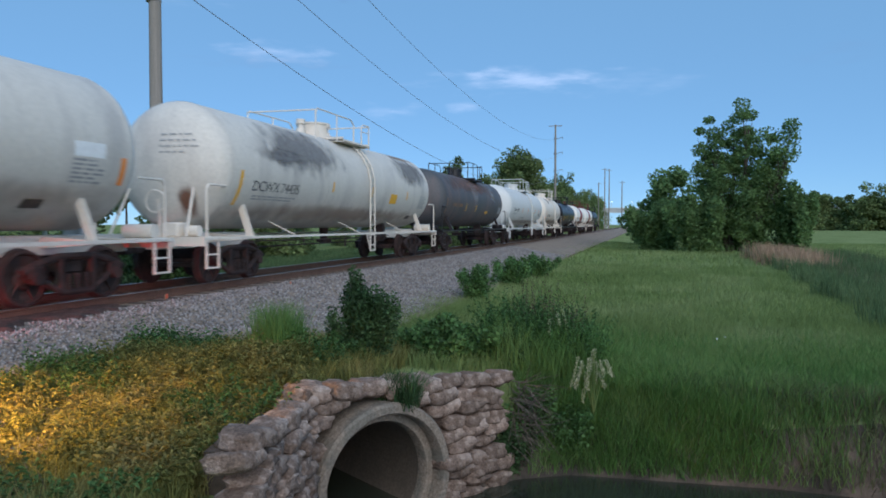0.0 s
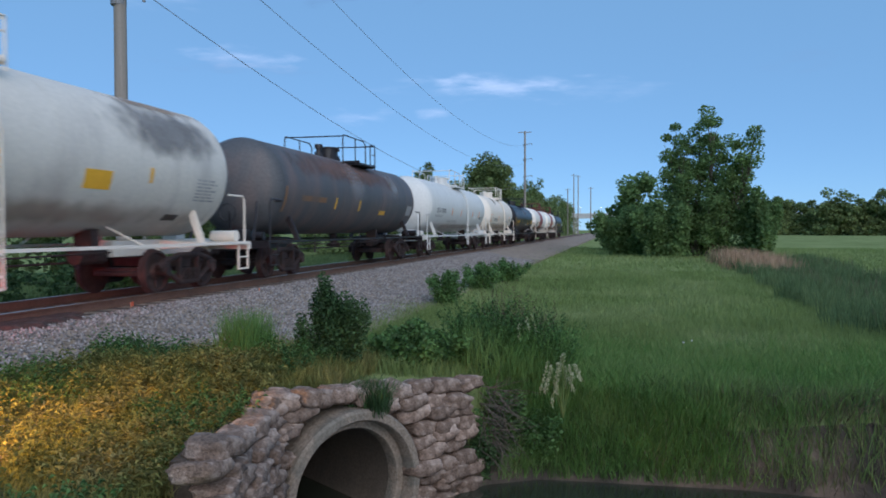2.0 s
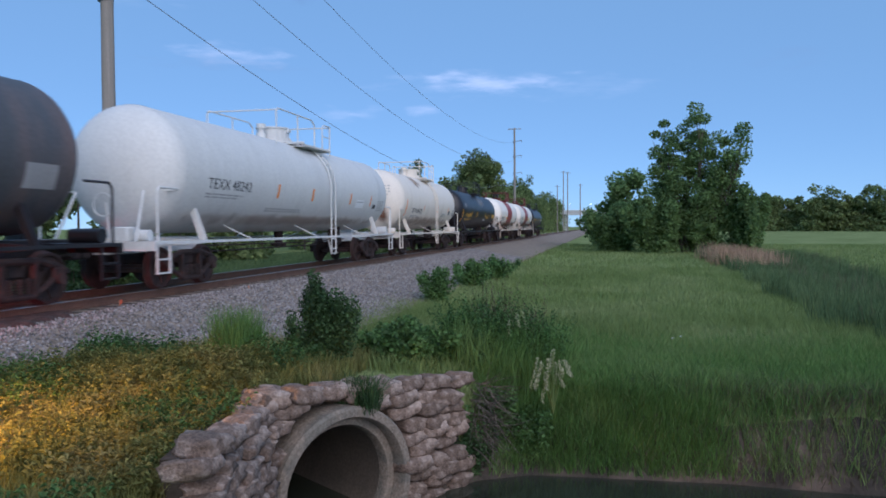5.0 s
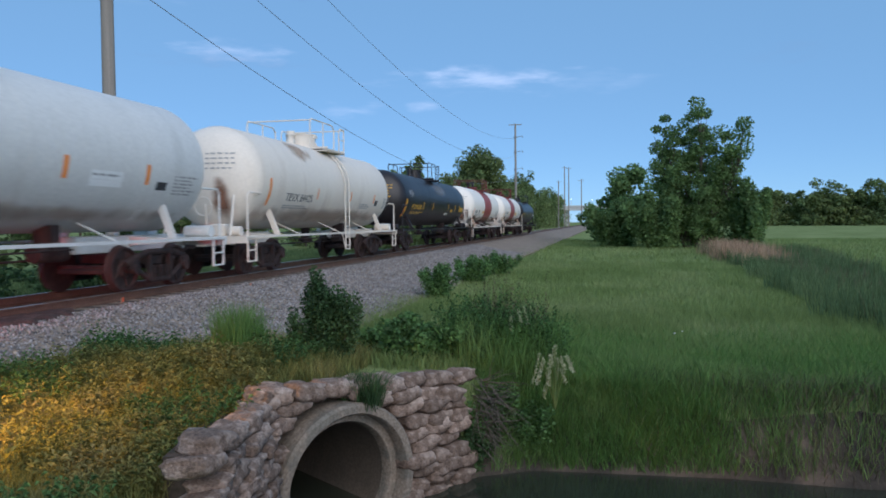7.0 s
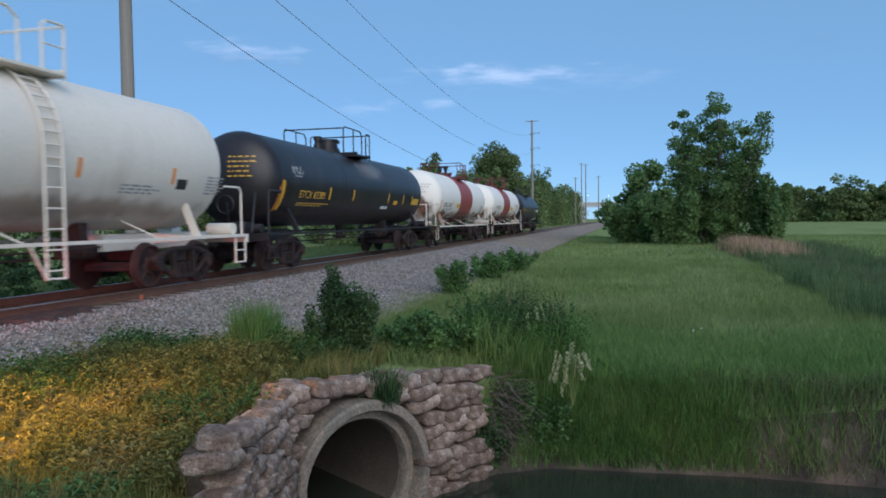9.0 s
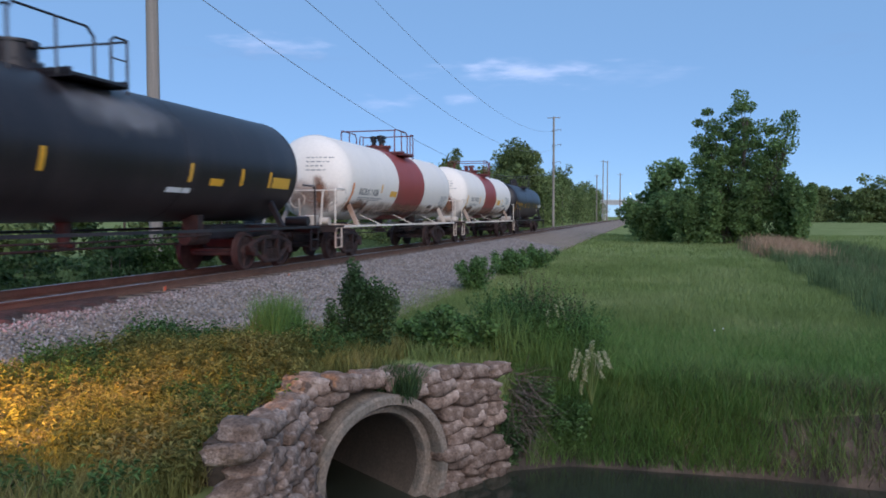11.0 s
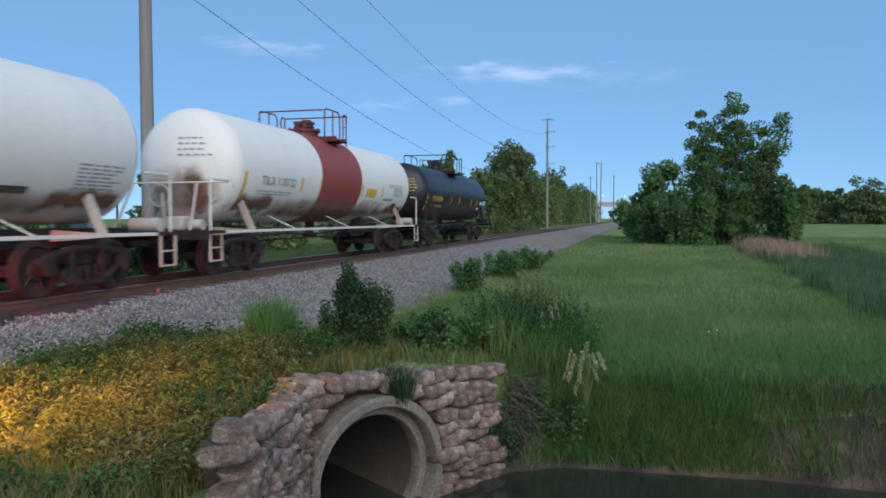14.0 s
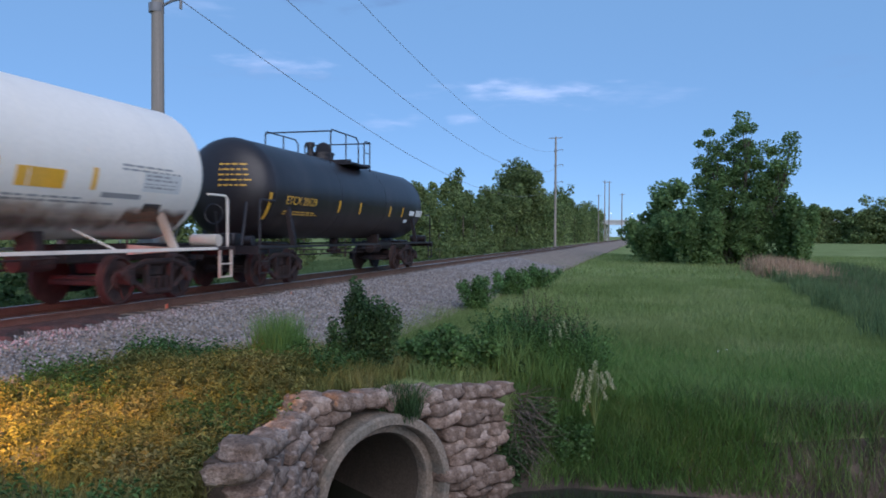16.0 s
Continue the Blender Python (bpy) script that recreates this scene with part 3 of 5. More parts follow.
def truck_meshes():
    """Meshes of a two-axle freight truck: bolster, side frame, springs."""
    global WHEELSET
    WHEELSET = wheelset_mesh()
    bm = bmesh.new()
    box(bm, -0.95, 0.95, -0.2, 0.2, 0.50, 0.74, 0.03)
    rod(bm, (0, 0, 0.7), (0, 0, 0.86), 0.2, seg=14)
    box(bm, -0.55, 0.55, -1.15, -0.95, 0.36, 0.46, 0.02)
    box(bm, -0.55, 0.55, 0.95, 1.15, 0.36, 0.46, 0.02)
    TRUCK_PARTS["bolster"] = bm
    bm = bmesh.new()
    # arched casting: top chord, dropped bottom chord, columns, pedestal jaws
    pts_top = [(-1.12, 0.56), (-0.9, 0.66), (-0.4, 0.78), (0.4, 0.78), (0.9, 0.66), (1.12, 0.56)]
    pts_bot = [(-0.8, 0.46), (-0.35, 0.20), (0.35, 0.20), (0.8, 0.46)]
    for pts, w in ((pts_top, 0.055), (pts_bot, 0.05)):
        for (a, b), (c, d) in zip(pts, pts[1:]):
            rod(bm, (0, a, b), (0, c, d), w * 1.15, seg=8)
    for y in (-0.36, 0.36):
        box(bm, -0.06, 0.06, y - 0.05, y + 0.05, 0.22, 0.78, 0.01)
    for y in (-0.89, 0.89):
        box(bm, -0.075, 0.075, y - 0.14, y + 0.14, 0.44, 0.66, 0.03)
        rod(bm, (-0.03, y, 0.457), (0.11, y, 0.457), 0.10, seg=10)
    TRUCK_PARTS["side_frame"] = bm
    bm = bmesh.new()
    for y in (-0.2, 0.0, 0.2):
        for k in range(5):
            rod(bm, (0, y, 0.25 + k * 0.05), (0, y, 0.28 + k * 0.05), 0.075, seg=8)
            rod(bm, (0, y, 0.28 + k * 0.05), (0, y, 0.30 + k * 0.05), 0.05, seg=8)
    TRUCK_PARTS["spring"] = bm
    for key, bm in list(TRUCK_PARTS.items()):
        me = bpy.data.meshes.new(key)
        bm.normal_update()
        bm.to_mesh(me)
        bm.free()
        me.materials.append(M_STEEL_DARK)
        TRUCK_PARTS[key] = me


truck_meshes()
WHEELS = []


def truck(car, y):
    t = new("truck", TRUCK_PARTS["bolster"])
    t.parent = car
    t.location = (0, y, 0)
    for s in (-1, 1):
        for key in ("side_frame", "spring"):
            o = new(key, TRUCK_PARTS[key])
            o.parent = t
            o.matrix_basis = pose(s * 0.99, 0, 0, 0, 0, 0 if s > 0 else 180)
    for dy in (-0.89, 0.89):
        w = new("wheelset", WHEELSET)
        w.parent = t
        w.location = (0, dy, 0.457)
        WHEELS.append((w, dy))


def tank_car(c0, c1, r, shell, trim, accent, label, seams=(1.7, 1.7), band=None, dome="box", rails=None, platform=(-1.6, 2.2), seed=1, ladder=False, style="sill", zb=1.2, rail_h=0.70, valves=None, dome_y=None):
    """A tank car from coupler face to coupler face, c0 to c1 along the track. Returns its root and a map from track to local station."""
    rng = random.Random(seed)
    mid, half = (c0 + c1) / 2, (c1 - c0) / 2
    car = empty("tank_car", pose(TRACK_X, mid, 0))
    tagged(car, label, "tank car", "cars of the train")
    zc = zb + r
    y0, y1 = -half + seams[0], half - seams[1]
    rails = rails or trim
    # shell with 2:1 elliptical heads
    prof = []
    for k in range(9):
        a = math.pi / 2 * k / 8
        prof.append((y0 - 0.5 * r * math.cos(a), max(0.02, r * math.sin(a))))
    for k in range(1, 8):
        prof.append((y0 + (y1 - y0) * k / 8, r))
    for k in range(8, -1, -1):
        a = math.pi / 2 * k / 8
        prof.append((y1 + 0.5 * r * math.cos(a), max(0.02, r * math.sin(a))))
    tank = part("tank", lathe(bmesh.new(), prof, (0, 0, zc), 56), shell, car)
    # weld seams round the shell
    for f in (0.0, 0.34, 0.66, 1.0):
        y = y0 + (y1 - y0) * f
        bm = lathe(bmesh.new(), [(y - 0.02, r + 0.001), (y - 0.012, r + 0.006), (y + 0.012, r + 0.006), (y + 0.02, r + 0.001)], (0, 0, zc), 48, False)
        part("weld_seam", bm, shell, tank)
    if band:
        bm = lathe(bmesh.new(), [(band[0], r + 0.001), (band[0], r + 0.005), (band[1], r + 0.005), (band[1], r + 0.001)], (0, 0, zc), 56, False)
        part("band", bm, P_RED, tank, "dark red painted band")
    # stub sills and body bolsters
    for s in (-1, 1):
        yb = s * (half - 2.55)
        bm = bmesh.new()
        box(bm, -0.32, 0.32, s * (half - 0.45), s * (half - 4.2), 0.78, 1.12, 0.02)
        part("stub_sill", bm, M_STEEL_DARK if band else trim, car)
        for side in (-1, 1):
            bm = bmesh.new()
            lean = 0.80 if style == "sill" else 0.94
            v = [(side * 1.40, 0.98), (side * 1.40, 1.06), (side * r * lean, zc - r * math.sqrt(1 - lean * lean)), (side * r * (lean - 0.07), zc - r * math.sqrt(1 - (lean - 0.07) ** 2)), (side * 1.26, 1.05), (side * 0.3, 1.1), (side * 0.3, 0.9)]
            for yy in (yb - 0.04, yb + 0.04):
                a = [bm.verts.new((x, yy - 0.015, z)) for x, z in v]
                b = [bm.verts.new((x, yy + 0.015, z)) for x, z in v]
                bridge(bm, a, b)
                bm.faces.new(a)
                bm.faces.new(b)
            box(bm, side * 1.385, side * 1.415, yb - 0.06, yb + 0.06, 0.98, 1.06)
            bmesh.ops.recalc_face_normals(bm, faces=bm.faces)
            part("bolster", bm, trim, car, smooth=False)
        truck(car, yb)
        # end platform, coupler, steps, hand rail
        bm = bmesh.new()
        ye = s * (half - 0.5)
        box(bm, -1.45, 1.45, ye, ye - s * 0.75, 0.98, 1.05, 0.01)
        box(bm, -1.45, 1.45, ye, ye - s * 0.06, 0.86, 1.05)
        part("end_platform", bm, M_STEEL_DARK if band else rails, car, smooth=False)
        bm = bmesh.new()
        rod(bm, (0, ye, 0.85), (0, s * (half - 0.12), 0.85), 0.09, seg=8)
        box(bm, -0.16, 0.16, s * (half - 0.30), s * half, 0.70, 1.0, 0.04)
        part("coupler", bm, M_STEEL_DARK, car)
        for x in (-1.42, 1.42):
            bm = bmesh.new()
            ys = ye - s * 0.12
            for yy in (ys, ys - s * 0.45):
                box(bm, x - 0.02, x + 0.02, yy - 0.02, yy + 0.02, 0.38, 1.0)
            for z in (0.40, 0.68):
                box(bm, x - 0.03, x + 0.03, ys, ys - s * 0.45, z - 0.015, z + 0.015)
            part("step", bm, trim, car, smooth=False)
        for x in (-1.38, 1.38):
            ys = ye - s * 0.2
            bm = bar(bmesh.new(), [(x, ys, 1.0), (x, ys, 2.05), (x, ys - s * 0.08, 2.15), (x, ys - s * 0.75, 2.15)], 0.026)
            part("end_handrail", bm, rails, car)
        if s < 0:
            part("end_grab_bar", bar(bmesh.new(), [(-1.38, ye - s * 0.95, 2.12), (1.38, ye - s * 0.95, 2.12)], 0.02), rails, car)
        # brake gear on the platform
        if s < 0:
            part("brake_cylinder", box(bmesh.new(), 0.35, 0.75, ye - s * 0.1, ye - s * 0.5, 1.05, 1.35, 0.03), trim, car)
            part("valve_body", rod(bmesh.new(), (0.85, ye - s * 0.3, 1.17), (1.15, ye - s * 0.3, 1.17), 0.12, seg=10), trim, car)
            bm = rod(bmesh.new(), (0.2, ye - s * 0.3, 1.05), (0.2, ye - s * 0.2, 1.85), 0.03)
            bar(bm, [(0.2 + 0.24 * math.cos(k * math.pi / 6), ye - s * 0.12, 1.8 + 0.24 * math.sin(k * math.pi / 6)) for k in range(13)], 0.018)
            part("hand_brake", bm, trim, car)
            # braces up to the head
            for x in (-0.95, 0.95):
                part("head_brace", rod(bmesh.new(), (x, ye - s * 0.1, 1.05), (x * 0.85, ye - s * 0.6, 2.1), 0.03, seg=6), trim, car)
        else:
            part("brake_cylinder", box(bmesh.new(), -0.7, -0.3, ye - s * 0.1, ye - s * 0.5, 1.05, 1.25, 0.03), trim, car)
            part("valve_body", rod(bmesh.new(), (0.55, ye - s * 0.25, 1.18), (1.2, ye - s * 0.25, 1.18), 0.14, seg=10), trim, car)
    # running rail along each side, held by struts from the shell
    for side in (-1, 1):
        bm = bmesh.new()
        x = side * 1.42
        box(bm, x - 0.035, x + 0.035, -half + 1.2, half - 1.2, 0.985, 1.045)
        part("side_rail", bm, rails, car, smooth=False)
        n = 0 if shell in (P_BLACK, P_CHAR) else 3
        for k in range(n):
            y = y0 + (y1 - y0) * (0.2 + 0.6 * k / (n - 1))
            bm = rod(bmesh.new(), (side * r * 0.5, y - 0.2, zc - r * 0.866), (x, y, 1.02), 0.018, seg=6)
            part("strut", bm, rails, car)
    # bottom outlet, brake rod and air reservoir
    bm = bmesh.new()
    rod(bm, (0, 0.3, zb + 0.05), (0, 0.3, 0.72), 0.16, 0.12, 12)
    rod(bm, (-0.25, 0.3, 0.78), (0.25, 0.3, 0.78), 0.05)
    part("bottom_outlet", bm, M_STEEL_DARK, car)
    bm = bmesh.new()
    yb = half - 4.9
    lathe(bm, [(0, 0.02), (0.02, 0.17), (0.75, 0.17), (0.77, 0.02)], (0.55, yb - 0.7, 0.85), 14)
    box(bm, 0.35, 0.75, yb - 0.45, yb - 0.25, 0.8, zb + 0.15)
    bar(bm, [(0.3, -half + 3.5, 0.72), (0.3, yb, 0.72)], 0.022)
    bar(bm, [(0.8, -half + 3.5, 0.9), (0.9, 0, 0.86), (0.8, yb, 0.9)], 0.018)
    part("air_reservoir", bm, M_STEEL_DARK, car)
    # top platform, manway and guard rail
    zt = zc + r
    p0, p1 = platform
    bm = bmesh.new()
    for x in (-0.78, 0.78):
        box(bm, x - 0.34, x + 0.34, p0 + (p1 - p0) * 0.45, p1, zt - 0.17, zt - 0.12)
        box(bm, x - 0.34, x + 0.34, p0 + (p1 - p0) * 0.45, p0 + (p1 - p0) * 0.45 + 0.05, zt - 0.2, zt - 0.05)
    box(bm, -1.1, 1.1, p1 - 0.05, p1, zt - 0.2, zt - 0.06)
    part("top_platform", bm, accent, car, smooth=False)
    zr = zt + rail_h
    x = 1.08
    q = lambda f: p0 + (p1 - p0) * f

    def guard(name, pts, radius):
        part(name, bar(bmesh.new(), pts, radius), accent, car)

    for sx in (-x, x):
        guard("guard_rail", [(sx, p0, zt - 0.32), (sx, p0, zr - 0.12), (sx, p0 + 0.1, zr), (sx, q(0.62), zr), (sx, q(0.68), zr - 0.14), (sx, q(0.68), zt - 0.12)], 0.024)
        guard("guard_rail", [(sx, q(0.84), zt - 0.12), (sx, q(0.84), zr - 0.1), (sx, q(0.88), zr - 0.02), (sx, p1, zr - 0.02), (sx, p1, zt - 0.3)], 0.024)
        guard("guard_post", [(sx, q(0.36), zr), (sx, q(0.36), zt - 0.22)], 0.022)
        guard("guard_mid_rail", [(sx, q(0.84), zt + 0.3), (sx, p1, zt + 0.3)], 0.016)
    guard("guard_end_bar", [(-x, p0, zr - 0.05), (x, p0, zr - 0.05)], 0.022)
    guard("guard_end_bar", [(-x, p1, zr - 0.04), (x, p1, zr - 0.04)], 0.022)
    yd = p0 + (p1 - p0) * 0.5 if dome_y is None else dome_y
    bm = bmesh.new()
    if dome == "box":
        w = 0.37 if shell in (P_BLACK, P_CHAR) else 0.5
        rod(bm, (0, yd, zt - 0.08), (0, yd, zt + 0.03), w + 0.09, seg=24)
        rod(bm, (0, yd, zt), (0, yd, zt + 0.36), w, seg=24)
        rod(bm, (0, yd, zt + 0.36), (0, yd, zt + 0.41), w + 0.03, seg=24)
        box(bm, w - 0.07, w + 0.07, yd - 0.1, yd + 0.1, zt + 0.26, zt + 0.38, 0.02)
        for k in range(8):
            a = 2 * math.pi * k / 8
            rod(bm, ((w + 0.05) * math.cos(a), yd + (w + 0.05) * math.sin(a), zt + 0.03), ((w + 0.05) * math.cos(a), yd + (w + 0.05) * math.sin(a), zt + 0.10), 0.03, seg=6)
    elif dome == "valves":
        rod(bm, (0, yd, zt - 0.1), (0, yd, zt + 0.1), 0.46, seg=22)
        rod(bm, (0, yd, zt + 0.1), (0, yd, zt + 0.16), 0.52, seg=22)
        for k in range(14):
            a = 2 * math.pi * k / 14
            rod(bm, (0.47 * math.cos(a), yd + 0.47 * math.sin(a), zt + 0.1), (0.47 * math.cos(a), yd + 0.47 * math.sin(a), zt + 0.21), 0.025, seg=6)
    else:
        rod(bm, (0, yd, zt - 0.1), (0, yd, zt + 0.12), 0.42, seg=22)
        rod(bm, (0, yd, zt + 0.12), (0, yd, zt + 0.18), 0.46, seg=22)
    dome_ob = part("manway", bm, accent, car)
    def valve(bm):
        part("valve", bm, valves or accent, dome_ob)

    if dome == "valves":
        for sx, sy in ((0.18, -0.2), (0.1, 0.22), (-0.2, 0.05)):
            lift = 0.16 if valves else 0.04
            bm = rod(bmesh.new(), (sx, yd + sy, zt + 0.16), (sx, yd + sy, zt + 0.42 + lift), 0.075, seg=10)
            rod(bm, (sx, yd + sy, zt + 0.32 + lift), (sx, yd + sy, zt + 0.40 + lift), 0.16, seg=12)
            rod(bm, (sx, yd + sy - 0.15, zt + 0.24 + lift), (sx, yd + sy + 0.15, zt + 0.24 + lift), 0.09, seg=10)
            valve(bm)
    elif dome == "cap":
        bm = rod(bmesh.new(), (0, yd - 0.75, zt - 0.08), (0, yd - 0.75, zt + 0.3), 0.10, seg=12)
        valve(rod(bm, (0, yd - 0.75, zt + 0.3), (0, yd - 0.75, zt + 0.44), 0.15, seg=12))
        valve(lathe(bmesh.new(), [(-0.05, 0.05), (-0.04, 0.24), (0.0, 0.27), (0.04, 0.24), (0.05, 0.05)], (0.05, yd + 0.1, zt + 0.28), 18))
    else:
        yv = yd - 0.85
        bm = rod(bmesh.new(), (0, yv, zt - 0.08), (0, yv, zt + 0.16), 0.15, seg=12)
        rod(bm, (0, yv, zt + 0.16), (0, yv, zt + 0.30), 0.09, seg=12)
        valve(rod(bm, (0, yv, zt + 0.30), (0, yv, zt + 0.44), 0.14, seg=12))
    if ladder:
        # ladder down the near side with its splayed foot
        bm = bmesh.new()
        yl = p1 - 0.75
        for yy in (yl - 0.2, yl + 0.2):
            pts = [tuple(on_tank(r, zc, radians(a), yy, 0.07)) for a in (62, 48, 34, 20, 6, -2)]
            bar(bm, pts + [(r + 0.06, yy, 1.02), (r + 0.06, yy, 0.45)], 0.024)
        for k in range(9):
            a = radians(56 - k * 8)
            p = on_tank(r, zc, a, yl, 0.07)
            rod(bm, (p.x, yl - 0.2, p.z), (p.x, yl + 0.2, p.z), 0.016)
        for k in range(6):
            z = zc - 0.35 - k * 0.33
            if z > 0.4:
                rod(bm, (r + 0.06, yl - 0.2, z), (r + 0.06, yl + 0.2, z), 0.016)
        bar(bm, [(r + 0.06, yl - 0.2, 0.45), (r + 0.06, yl - 0.55, 1.0)], 0.02)
        bar(bm, [(r + 0.06, yl + 0.2, 0.45), (r + 0.06, yl - 0.2, 0.47)], 0.02)
        part("ladder", bm, rails, car)
    return car, tank, (lambda c: c - mid), r, zc, rng


def plate(name, tank, material, r, zc, t0, t1, a, b, label="", out=0.004):
    return part(name, patch(bmesh.new(), r, zc, t0, t1, a, b, out), material, tank, label)


def print_rows(tank, material, r, zc, rng, theta, y0, y1, rows, row_deg=1.6, gap=1.9):
    bm = bmesh.new()
    text_bars(bm, rng, r, zc, theta, y0, y1, rows, row_deg, gap)
    return tagged(part("small_print", bm, material, tank), kind="stuff")


def end_print(tank, material, r, zc, y0, rng, rows=4, width=0.75, z=0.42, x=0.05):
    """Small print rows on the end head that faces the camera."""
    bm = bmesh.new()
    for k in range(rows):
        zz = z * r - k * 0.13
        xx = x
        while xx < x + width * rng.uniform(0.7, 1):
            w = rng.uniform(0.06, 0.16)
            q = [(xx, zz), (xx + w, zz), (xx + w, zz + 0.035), (xx, zz + 0.035)]
            vs = []
            for px, pz in q:
                d = min(0.98, math.hypot(px, pz) / r)
                vs.append(bm.verts.new((px, y0 - 0.5 * r * math.sqrt(1 - d * d) - 0.012, zc + pz)))
            bm.faces.new(vs)
            xx += w + 0.05
    return tagged(part("end_print", bm, material, tank), kind="stuff")


def head_stain(tank, material, r, zc, y0, x0, x1, z0, z1):
    """Grime lying on the end head that faces the camera, between two offsets across and two heights from the axis."""
    bm = bmesh.new()
    grid = []
    for i in range(9):
        row = []
        for j in range(9):
            x, z = x0 + (x1 - x0) * i / 8, z0 + (z1 - z0) * j / 8
            d = min(0.995, math.hypot(x, z) / r)
            k = d / max(1e-6, math.hypot(x, z) / r)
            row.append(bm.verts.new((x * k, y0 - 0.5 * r * math.sqrt(1 - d * d) - 0.008, zc + z * k)))
        grid.append(row)
    for i in range(8):
        for j in range(8):
            bm.faces.new((grid[i][j], grid[i + 1][j], grid[i + 1][j + 1], grid[i][j + 1]))
    return part("stain", bm, material, tank, "rusty stain")


def side_stain(tank, material, r, zc, t0, t1, a, b, label="grimy stain"):
    return part("stain", patch(bmesh.new(), r, zc, t0 - LOWER, t1 - LOWER, a, b, 0.009), material, tank, label)


def scribble(tank, material, r, zc, y, theta):
    """Loose sprayed strokes on the shell, no letters."""
    bm = bmesh.new()
    for dy, dt, w, h in ((0.0, 4, 0.05, 9), (0.08, 10, 0.3, 1.6), (0.1, 3, 0.05, 7), (0.26, 5, 0.05, 8), (0.3, 4, 0.28, 1.6), (0.46, 2, 0.05, 9), (0.55, 8, 0.05, 6), (0.12, 0, 0.5, 1.3), (0.66, 3, 0.05, 7)):
        patch(bm, r, zc, theta + dt, theta + dt + h, y + dy, y + dy + w, 0.003)
    return part("graffiti", bm, material, tank, "pale sprayed scribble")


CARS = []

# leading car, grey-white
car, tk, L, r, zc, g = tank_car(-4.6, 12.9, 1.41, P_GREY, P_GREY, P_GREY, "grey-white tank car with orange reflector strips", seed=2, ladder=True)
CARS.append((car, -4.6, 12.9))
side_stain(tk, S_SIDE_LIGHT, r, zc, -62, -20, L(-3.5), L(11.4))
for c in (8.1, 11.0):
    plate("reflector", tk, P_OREFL, r, zc, -8, 12, L(c), L(c) + 0.13)
plate("placard", tk, P_SIGN, r, zc, 10, 20, L(9.9), L(10.6))
print_rows(tk, P_FADE, r, zc, g, 7, L(9.9), L(10.7), 6)
plate("placard", tk, P_INK, r, zc, -30, -22, L(9.2), L(9.6))

# soiled white car
car, tk, L, r, zc, g = tank_car(12.9, 31.4, 1.44, P_GREY, P_CREAM, P_CREAM, "soiled white tank car with dark grime over its shell", seed=3, ladder=True, platform=(-2.6, 1.6), rail_h=0.56)
CARS.append((car, 12.9, 31.4))
side_stain(tk, S_GRIME, r, zc, -5, 110, L(15.2), L(21.5))
side_stain(tk, S_GRIME, r, zc, 5, 28, L(15.6), L(18.6))
side_stain(tk, S_GRIME, r, zc, 0, 80, L(25.5), L(30.0))
side_stain(tk, S_BROWN, r, zc, 50, 120, L(26.0), L(30.2), "brown soiling")
side_stain(tk, S_SIDE_LIGHT, r, zc, -65, -30, L(14.5), L(29.5))
head_stain(tk, S_RUST, r, zc, -9.25 + 1.7, 0.35, 0.85, -1.25, -0.35)
plate("reflector", tk, P_YELLOW, r, zc, -20, 14, L(14.9), L(14.9) + 0.12)
for c in (20.0, 23.2, 26.9):
    plate("reflector", tk, P_YELLOW, r, zc, 2, 14, L(c), L(c) + 0.1)
plate("placard", tk, P_YELLOW, r, zc, -6, 8, L(25.1), L(25.8))
plate("placard", tk, P_INK, r, zc, -32, -25, L(27.9), L(28.4))
lettering("DCWX 74435", 0.36, r, zc, -4, L(15.5), P_INK, tk)
print_rows(tk, P_FADE, r, zc, g, -10, L(15.6), L(18.0), 2)
print_rows(tk, P_FADE, r, zc, g, 8, L(28.6), L(29.5), 7)
end_print(tk, P_FADE, r, zc, -9.25 + 1.7, g)

# charcoal car
car, tk, L, r, zc, g = tank_car(31.4, 48.2, 1.36, P_CHAR, P_BLACK, P_BLACK, "weathered charcoal tank car with rust stains", seed=4, platform=(-1.5, 2.0), dome_y=-0.2)
CARS.append((car, 31.4, 48.2))
side_stain(tk, S_WEATHER, r, zc, 10, 100, L(33.5), L(44.0), "rusty weathering")
side_stain(tk, S_PALE, r, zc, -20, 75, L(38.0), L(40.2), "pale dust streak")
side_stain(tk, S_PALE, r, zc, -10, 80, L(43.0), L(44.5), "pale dust streak")
plate("placard", tk, P_FADED, r, zc, 2, 9, L(34.3), L(36.2))
plate("reflector", tk, P_FADED, r, zc, -14, 18, L(33.15), L(33.15) + 0.14)
for c in (37.0, 39.3):
    plate("reflector", tk, P_YELLOW, r, zc, -6, 10, L(c), L(c) + 0.12)
plate("placard", tk, P_YELLOW, r, zc, -10, -3, L(41.8), L(42.5))
plate("placard", tk, P_FADE, r, zc, -8, 10, L(45.5), L(46.2))

# long pale grey car
car, tk, L, r, zc, g = tank_car(48.2, 66.4, 1.42, P_PALE, P_PALE, P_PALE, "clean pale grey tank car with orange reflector strips", seams=(1.8, 1.5), seed=5, ladder=True, platform=(-2.1, 2.1))
CARS.append((car, 48.2, 66.4))
side_stain(tk, S_SIDE_LIGHT, r, zc, -65, -38, L(50.5), L(64.5))
lettering("TEXX 48242", 0.36, r, zc, 2, L(50.9), P_INK, tk)
print_rows(tk, P_FADE, r, zc, g, -4, L(50.9), L(53.2), 2)
for c in (54.6, 57.1, 60.6, 62.9):
    plate("reflector", tk, P_OREFL, r, zc, -2, 14, L(c), L(c) + 0.12)
